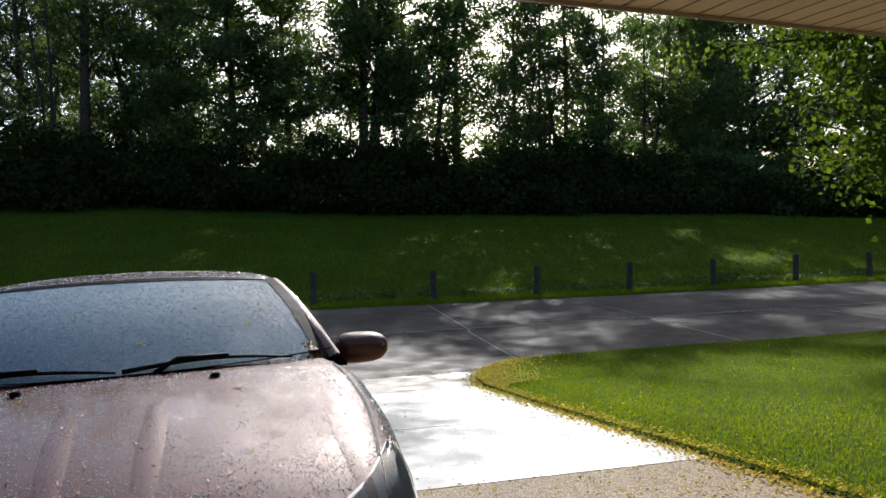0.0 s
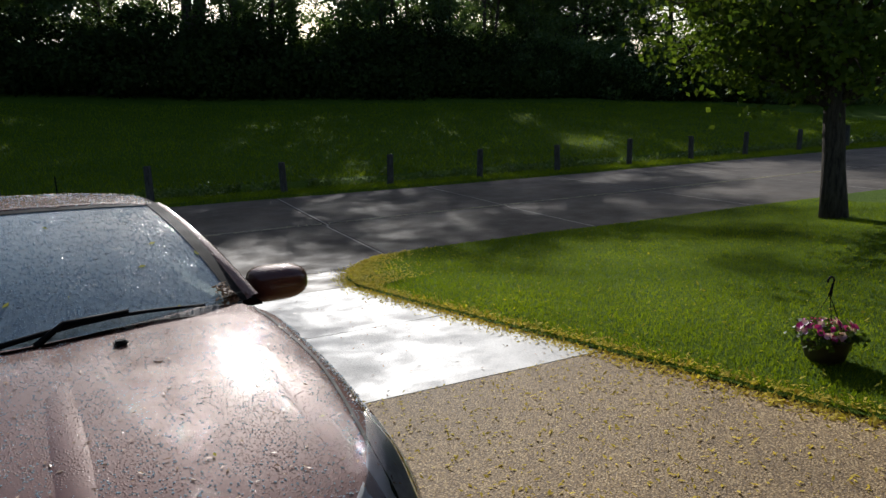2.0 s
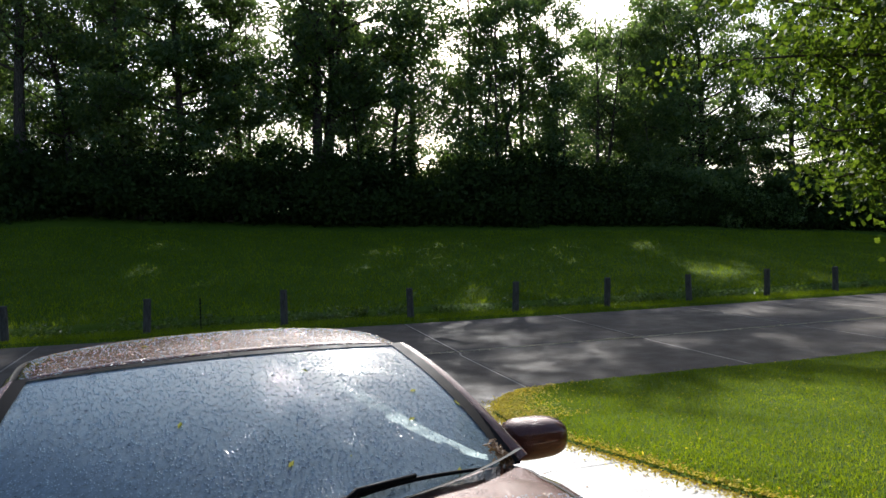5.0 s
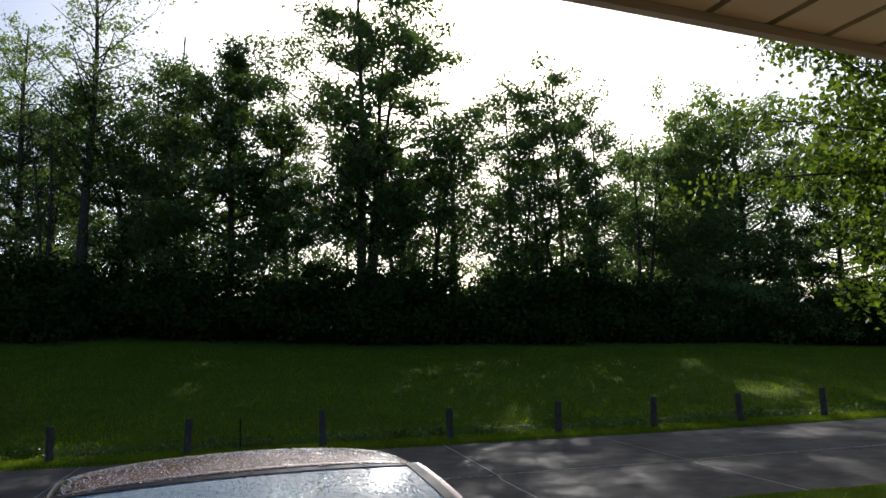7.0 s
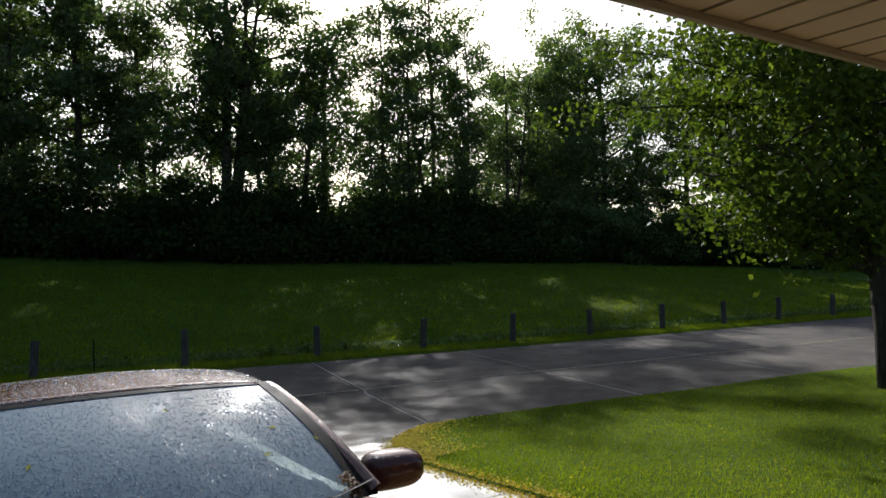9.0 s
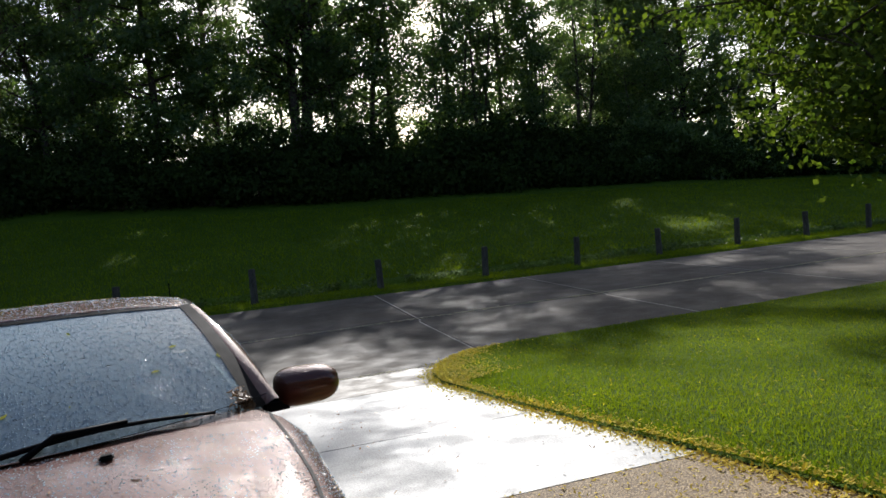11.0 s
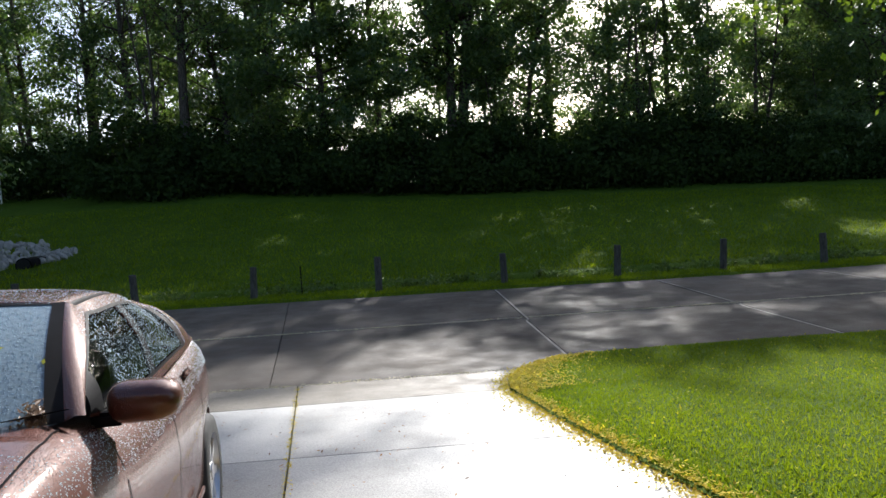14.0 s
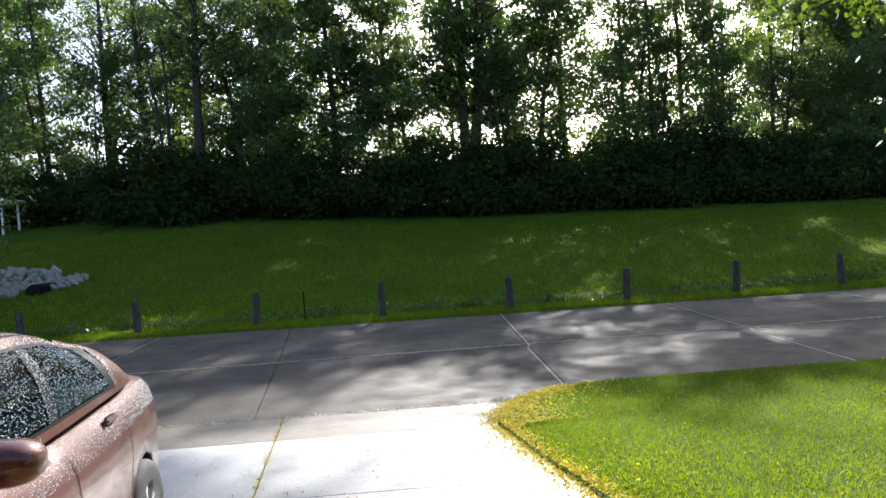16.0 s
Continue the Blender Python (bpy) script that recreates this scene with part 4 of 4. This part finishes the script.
for s in (1, -1):
    seat = part("seat", box_bm(0.5, 0.14, 0.62, (s * 0.36, 0.42, 0.86), 0.06), CLOTH, car)
    part("headrest", box_bm(0.26, 0.09, 0.17, (s * 0.36, 0.46, 1.24), 0.04), CLOTH, seat)
part("rear_seat", box_bm(1.3, 0.16, 0.6, (0, 1.3, 0.84), 0.06), CLOTH, car)
part("inner_mirror", box_bm(0.22, 0.03, 0.065, (0, -0.13, 1.34), 0.012), BLACK, car)
part("sensor_pod", box_bm(0.06, 0.05, 0.03, (0.03, -0.18, 1.352), 0.008), BLACK, car)
part("cabin_floor", box_bm(1.4, 2.2, 0.04, (0, 0.4, 0.42)), CLOTH, car)


# ---- things by the road and on the lawn ----
def flower_pot():
    x, y = 0.56, -9.36
    t = empty("hanging_basket", pose(x, y, lawn_z(x, y)) @ Matrix.Scale(0.88, 4), "dark plastic flower basket of pink petunias set down on the lawn", "flower pot")
    prof = [(0.0, 0.0), (0.10, 0.0), (0.135, 0.03), (0.16, 0.12), (0.175, 0.17), (0.182, 0.175), (0.182, 0.19), (0.168, 0.19), (0.16, 0.16), (0.0, 0.16)]
    n = 28
    vs = [(r * math.cos(6.2832 * k / n), r * math.sin(6.2832 * k / n), z) for k in range(n) for r, z in prof]
    m = len(prof)
    fs = [(k * m + i, ((k + 1) % n) * m + i, ((k + 1) % n) * m + i + 1, k * m + i + 1) for k in range(n) for i in range(m - 1)]
    link("pot", mesh_of("pot", vs, fs, True), POT, t)
    r = np.random.default_rng(71)
    a = r.uniform(0, 6.28, 60)
    q = np.sqrt(r.uniform(0, 1, 60)) * 0.22
    c = np.stack([np.cos(a) * q, np.sin(a) * q, 0.24 - 0.9 * q * q + r.uniform(-0.03, 0.05, 60)], 1)
    co, fa = leaf_cloud(r, c, np.full(60, 0.03), 1500, 0.035)
    link("foliage", raw_mesh("foliage", co, fa, 4), WEED, t)

    def blooms(seed, count, mat_, label):
        rr = np.random.default_rng(seed)
        vs, fs = [], []
        for k in range(count):
            an, d = rr.uniform(0, 6.28), math.sqrt(rr.random()) * 0.2
            o = Vector((math.cos(an) * d, math.sin(an) * d, 0.28 - 0.8 * d * d + rr.uniform(-0.02, 0.03)))
            nrm = Vector((math.cos(an) * 0.6, math.sin(an) * 0.6 - 0.4, 0.8)).normalized()
            u = nrm.orthogonal().normalized()
            w = nrm.cross(u)
            b = len(vs)
            vs.append(tuple(o - nrm * 0.012))
            for j in range(10):
                rad = 0.03 * (1.0 if j % 2 else 0.8)
                vs.append(tuple(o + u * rad * math.cos(0.628 * j) + w * rad * math.sin(0.628 * j)))
            fs += [(b, b + 1 + j, b + 1 + (j + 1) % 10) for j in range(10)]
        link("blossom", mesh_of("blossom", vs, fs), mat_, t, label)

    blooms(72, 46, PINK, "magenta petunia blossoms")
    blooms(73, 40, LILAC, "pale lilac petunia blossoms")
    wires = [tube([(0.17 * math.cos(k * 2.094 + 0.4), 0.17 * math.sin(k * 2.094 + 0.4), 0.19), (0, 0, 0.50)], [0.003, 0.003], 5) for k in range(3)]
    for w in wires:
        link("wire", mesh_of("wire", *w), BLACK, t)
    pts = [(0, 0, 0.49), (0.012, 0, 0.53)] + [(0.0 + 0.034 * math.cos(th), 0, 0.60 + 0.034 * math.sin(th)) for th in grid_lines(-0.9, 3.3, 9)]
    link("hook", mesh_of("hook", *tube(pts, [0.014, 0.010] + [0.008] * 10, 7), True), BLACK, t)


flower_pot()


def mailbox():
    x, y = 12.15, -2.72
    t = empty("mailbox", pose(x, y, lawn_z(x, y) - 0.02, 0, 0, 12), "grey metal mailbox on a two-legged dark stand", "mailbox")
    bm = bmesh.new()
    prof = [(-0.09, 0.0), (-0.09, 0.11), (-0.06, 0.17), (0.0, 0.195), (0.06, 0.17), (0.09, 0.11), (0.09, 0.0)]
    front = [bm.verts.new((-0.26, a, 0.86 + b)) for a, b in prof]
    back = [bm.verts.new((0.26, a, 0.86 + b)) for a, b in prof]
    bm.faces.new(front), bm.faces.new(back[::-1])
    for i in range(7):
        bm.faces.new((front[i], back[i], back[(i + 1) % 7], front[(i + 1) % 7]))
    part("box", bm, BOXMETAL, t)
    part("ledge", box_bm(0.5, 0.22, 0.03, (0, 0, 0.84), 0.004), WHITE, t)
    for dx in (-0.16, 0.12):
        part("leg", box_bm(0.05, 0.05, 0.9, (dx, 0, 0.4), 0.005), BLACK, t)
    part("brace", box_bm(0.34, 0.03, 0.03, (-0.02, 0, 0.6), 0, None, Matrix.Rotation(0.7, 4, "Y")), BLACK, t)
    part("paper_tube", box_bm(0.16, 0.12, 0.25, (0.2, 0, 0.55), 0.02), BLACK, t)


mailbox()


def culvert():
    x, y = -14.2, 11.7
    z = bank_z(x, y)
    t = empty("culvert_pipe", pose(x, y - 0.1, z), "dark drain pipe end among pale rocks in the bank", "drain pipe")
    bm = cyl_bm(0.26, 0.26, 1.2, (0, 0.4, 0.05), 20, None, Matrix.Rotation(math.pi / 2, 4, "X"))
    part("pipe", bm, BLACK, t)
    # flat near-black disc over the mouth paints the dark inside the pipe
    part("bore_shade", cyl_bm(0.225, 0.225, 0.02, (0, -0.205, 0.05), 20, None, Matrix.Rotation(math.pi / 2, 4, "X")), SHADE, t)


culvert()


def rock_mesh(seed):
    bm = bmesh.new()
    bmesh.ops.create_icosphere(bm, subdivisions=2, radius=1)
    for v in bm.verts:
        d = 1 + 0.55 * noise.noise(v.co * 1.1 + Vector((seed * 7.3, 0, 0))) + 0.2 * noise.noise(v.co * 2.7 + Vector((0, seed * 3.1, 0)))
        v.co = v.co * d
    me = bm_mesh("rock", bm)
    me.materials.append(STONE)
    return me


rocks = [rock_mesh(k) for k in range(5)]
rk = np.random.default_rng(8)
for k in range(420):
    y = rk.uniform(9.6, 15.8)
    x = -1.73 - (0.50 + 0.19 * rk.random()) * (y + 11.58) if k % 14 else -13.9 + rk.uniform(-0.6, 0.4)
    if k % 14 == 0:
        y = 12.9 + rk.uniform(-0.7, 0.7)
    if y < 12.0 and x > -14.9 or abs(x + 14.2) < 0.34 and y < 11.9:
        continue
    sz = rk.uniform(0.07, 0.19)
    ob = new("rock", rocks[k % 5])
    ob.matrix_basis = pose(x, y, bank_z(x, y) + 0.25 * sz, *rk.uniform(0, 360, 3)) @ Matrix.Diagonal((sz * 1.3, sz, sz * 0.7, 1))
    tagged(ob, "pale grey broken rock in a heap on the bank", "rock", "rocks round the drain")


def shelter():
    x, y = -25.1, 28.0
    t = empty("shelter", pose(x, y, bank_z(x, y)), "small white open shelter with a flat roof by the woods", "shelter")
    part("roof", box_bm(1.9, 2.2, 0.14, (0.0, 0.7, 1.86), 0.02), WHITE, t)
    for dx, dy in ((0.55, 0), (-0.3, 0), (0.55, 1.6), (-0.8, 1.6)):
        part("post", box_bm(0.11, 0.11, 2.0, (dx, dy, 0.85), 0.01), WHITE, t)
    part("brace", box_bm(0.5, 0.06, 0.06, (0.7, 0, 1.68), 0, None, Matrix.Rotation(-0.6, 4, "Y")), WHITE, t)


shelter()


# ---- grass, weeds and litter ----
def blades(name, n, where, zf, h, w, material, seed, label):
    r = np.random.default_rng(seed)
    pts = where(r, n)
    z = np.array([zf(float(a), float(b)) for a, b in pts])
    n = len(pts)
    base = np.column_stack([pts, z - 0.005])
    a = r.uniform(0, 6.28, n)
    side = np.stack([np.cos(a), np.sin(a), np.zeros(n)], 1) * (w * r.uniform(0.6, 1.3, n))[:, None]
    hh = h * r.uniform(0.5, 1.25, n)
    tip = base + np.stack([r.normal(0, 0.45, n) * hh, r.normal(0, 0.45, n) * hh, hh], 1)
    co = np.stack([base - side, base + side, tip], 1).reshape(-1, 3)
    me = raw_mesh(name, co, np.arange(3 * n).reshape(-1, 3), 3)
    return tagged(link(name, me, material), label, "grass", kind="stuff")


def near_lawn(r, n):
    y = -3.05 - 9.0 * r.random(n)
    e = np.interp(y, EDGE_Y, EDGE_X)
    x = e + 0.05 + (9.0 - e) * r.random(n) ** 1.45
    return np.column_stack([x, y])


blades("grass", 190000, near_lawn, lawn_z, 0.036, 0.0042, BLADE, 51, "short bright green lawn grass")


def lawn_rim(r, n):
    y = -3.1 - 8.0 * r.random(n)
    return np.column_stack([np.interp(y, EDGE_Y, EDGE_X) + np.abs(r.normal(0, 0.12, n)) + 0.02, y])


blades("grass_rim", 2600, lawn_rim, lawn_z, 0.04, 0.004, BLADE, 52, "longer grass hanging over the driveway edge")


def verge(r, n):
    return np.column_stack([r.uniform(-22, 34, n), FAR_EDGE + 0.02 + np.abs(r.normal(0, 0.75, n))])


blades("grass_verge", 60000, verge, bank_z, 0.07, 0.008, BLADE, 53, "bright mown grass along the far road edge")


def slope(r, n):
    return np.column_stack([r.uniform(-26, 34, n), 7.4 + 16 * r.random(n) ** 1.3])


blades("grass_bank", 110000, slope, bank_z, 0.11, 0.014, BLADE, 54, "mown grass on the shaded bank")
wr = np.random.default_rng(55)
wx = wr.uniform(-20, 34, 420)
wc = np.column_stack([wx, 6.3 + wr.normal(0, 0.4, 420), np.zeros(420)])
wc[:, 2] = [bank_z(float(a), float(b)) + 0.1 for a, b, _ in wc]
co, fa = leaf_cloud(wr, wc, wr.uniform(0.08, 0.2, 420), 26000, 0.09)
tagged(link("ditch_weeds", raw_mesh("ditch_weeds", co, fa, 4), WEED), "low leafy weeds growing in the roadside ditch", "weeds", kind="stuff")


def litter(name, pts, zf, size, material, seed, label, flat=0.25):
    r = np.random.default_rng(seed)
    n = len(pts)
    z = np.array([zf(float(a), float(b)) for a, b in pts])
    a = r.uniform(0, 6.28, n)
    s_ = size * r.uniform(0.5, 1.4, n)
    d = np.stack([np.cos(a), np.sin(a), r.normal(0, flat, n)], 1) * s_[:, None]
    u = np.stack([-np.sin(a), np.cos(a), r.normal(0, flat, n)], 1) * (s_ * 0.38)[:, None]
    c = np.column_stack([pts, z + 0.004 + np.abs(d[:, 2]) * 0.5])
    co = np.stack([c - d * 0.5, c + u * 0.5, c + d * 0.5, c - u * 0.5], 1).reshape(-1, 3)
    return tagged(link(name, raw_mesh(name, co, np.arange(4 * n).reshape(-1, 4), 4), material), label, "fallen seeds", kind="stuff")


lr = np.random.default_rng(61)
n = 9500
y = -3.1 - 9 * lr.random(n) ** 1.15
pts = np.column_stack([np.interp(y, EDGE_Y, EDGE_X) + lr.normal(-0.02, 0.085, n), y])
litter("seed_drift", pts, lambda a, b: lawn_z(a, b) + 0.02 if a > right_edge(b) else drive_z(b), 0.032, PETAL, 62, "yellow fallen maple seeds drifted along the lawn edge", 0.4)
n = 3000
y = -3.15 - 1.9 * lr.random(n)
pts = np.column_stack([np.interp(y, EDGE_Y, EDGE_X) + np.abs(lr.normal(0, 0.32, n)), y])
litter("seed_corner", pts, lambda a, b: lawn_z(a, b) + 0.03, 0.035, PETAL, 63, "yellow seeds strewn over the lawn corner", 0.4)
n = 1700
y = -3.1 - 8.5 * lr.random(n)
pts = np.column_stack([np.interp(y, EDGE_Y, EDGE_X) + 6.0 * lr.random(n) ** 1.5, y])
litter("seed_lawn", pts, lambda a, b: lawn_z(a, b) + 0.035, 0.03, PETAL_GREEN, 64, "yellow green seeds scattered on the lawn", 0.5)
n = 6500
pts = np.column_stack([lr.uniform(-5.4, 0.6, n), lr.uniform(-12.2, -8.3, n)])
pts = pts[pts[:, 0] < np.interp(pts[:, 1], EDGE_Y, EDGE_X)]
litter("seed_drive", pts, lambda a, b: drive_z(b), 0.03, PETAL, 65, "fallen seeds scattered over the pebbled driveway")
n = 420
pts = np.column_stack([lr.uniform(-5.4, -0.5, n), lr.uniform(-8.3, -4.7, n)])
pts = pts[pts[:, 0] < np.interp(pts[:, 1], EDGE_Y, EDGE_X)]
litter("seed_slab", pts, lambda a, b: drive_z(b), 0.032, BUD, 66, "brown and yellow seeds on the pale slabs")
n = 900
ty = lr.uniform(-12, -3.6, n)
pts = np.column_stack([-3.4 + (-3.7 - ty) * 0.123 + lr.normal(0, 0.018, n), ty])
litter("seed_joint", pts, lambda a, b: drive_z(b), 0.026, PETAL, 67, "seeds caught in the driveway joint")
n = 7000
tx = lr.uniform(-6.5, 14, n)
pts = np.column_stack([tx, np.where(lr.random(n) < 0.55, CREST + lr.normal(0, 0.035, n), SEAM + lr.normal(0, 0.03, n))])
pts = pts[(pts[:, 1] > -3) | (pts[:, 0] < -0.7)]
litter("seed_road", pts, lambda a, b: road_z(a, b), 0.034, PALE_SEED, 68, "pale seeds lying along the road joints")


# litter and rain on the car
def on_car(seed, n, size, material, name, label, spots, drop=False):
    r = np.random.default_rng(seed)
    vs, fs = [], []
    for k in range(n):
        kind = spots[int(r.integers(0, len(spots)))]
        if kind == "hood":
            x, y = r.uniform(-0.78, 0.78), r.uniform(-1.9, -0.85)
            o = Vector((x, y, top_z(x, y)))
            nrm = Vector((0.1 * x, -0.15, 1)).normalized()
        elif kind == "roof":
            u, v = r.uniform(-1, 1), r.random()
            o, nrm = roof_pt(u, v), Vector((0.08 * u, 0, 1)).normalized()
        elif kind == "screen":
            u, v = r.uniform(-0.98, 0.98), r.uniform(0.02, 0.96)
            o, nrm = ws_pt(u, v), Vector((0.25 * u, -0.38, 0.9)).normalized()
        elif kind == "corner":
            v = abs(r.normal(0, 0.05))
            u = (0.95 - abs(r.normal(0, 0.03))) * (1 if r.random() < 0.8 else -1)
            o, nrm = ws_pt(u, v) + Vector((0, -0.01, 0.012 * r.random() + 0.004)), Vector((r.normal(0, 0.6), -0.4, 0.7)).normalized()
        elif kind == "side":
            y, h = r.uniform(-0.2, 1.2), r.uniform(0.08, 0.98)
            o, nrm = side_pt(y, h, 1, 0.0), Vector((0.9, 0, 0.42)).normalized()
        else:
            y = r.uniform(-1.4, 2.0)
            z = cr(y, ST_Y, ST_Z) - r.uniform(0.07, 0.2)
            o, nrm = Vector((side_x(y, z), y, z)), Vector((0.8, 0, 0.6)).normalized()
        u = nrm.orthogonal().normalized()
        w = nrm.cross(u)
        a = r.uniform(0, 6.28)
        u, w = u * math.cos(a) + w * math.sin(a), w * math.cos(a) - u * math.sin(a)
        q = size * r.uniform(0.4, 1.5)
        b = len(vs)
        if drop:
            vs += [tuple(o + u * q), tuple(o + w * q), tuple(o - u * q), tuple(o - w * q), tuple(o + nrm * q * 0.7)]
            fs += [(b, b + 1, b + 4), (b + 1, b + 2, b + 4), (b + 2, b + 3, b + 4), (b + 3, b, b + 4)]
        else:
            o = o + nrm * 0.003
            t1 = nrm * q * r.normal(0, 0.15)
            vs += [tuple(o - u * q), tuple(o + w * q * 0.4 + t1), tuple(o + u * q), tuple(o - w * q * 0.4 + t1)]
            fs.append((b, b + 1, b + 2, b + 3))
    ob = link(name, mesh_of(name, vs, fs, drop), material, car, label)
    tagged(ob, kind="stuff")


on_car(81, 38000, 0.0022, DROP, "raindrop", "rain drops on paint and glass, pale sparkle in their colour", ["hood"] * 5 + ["roof"] * 2 + ["screen"] * 5 + ["side", "side", "flank", "flank"], True)
on_car(82, 3000, 0.006, BUD, "bud_litter", "small brown bud scales stuck to the wet paint", ["roof", "roof", "roof", "roof", "hood"])
on_car(83, 26, 0.013, PETAL_GREEN, "leaf_litter", "yellow green leaf scraps on the car", ["hood", "screen", "roof"])
on_car(84, 300, 0.011, BUD, "seed_litter", "orange seeds piled in the windshield corner", ["corner"])
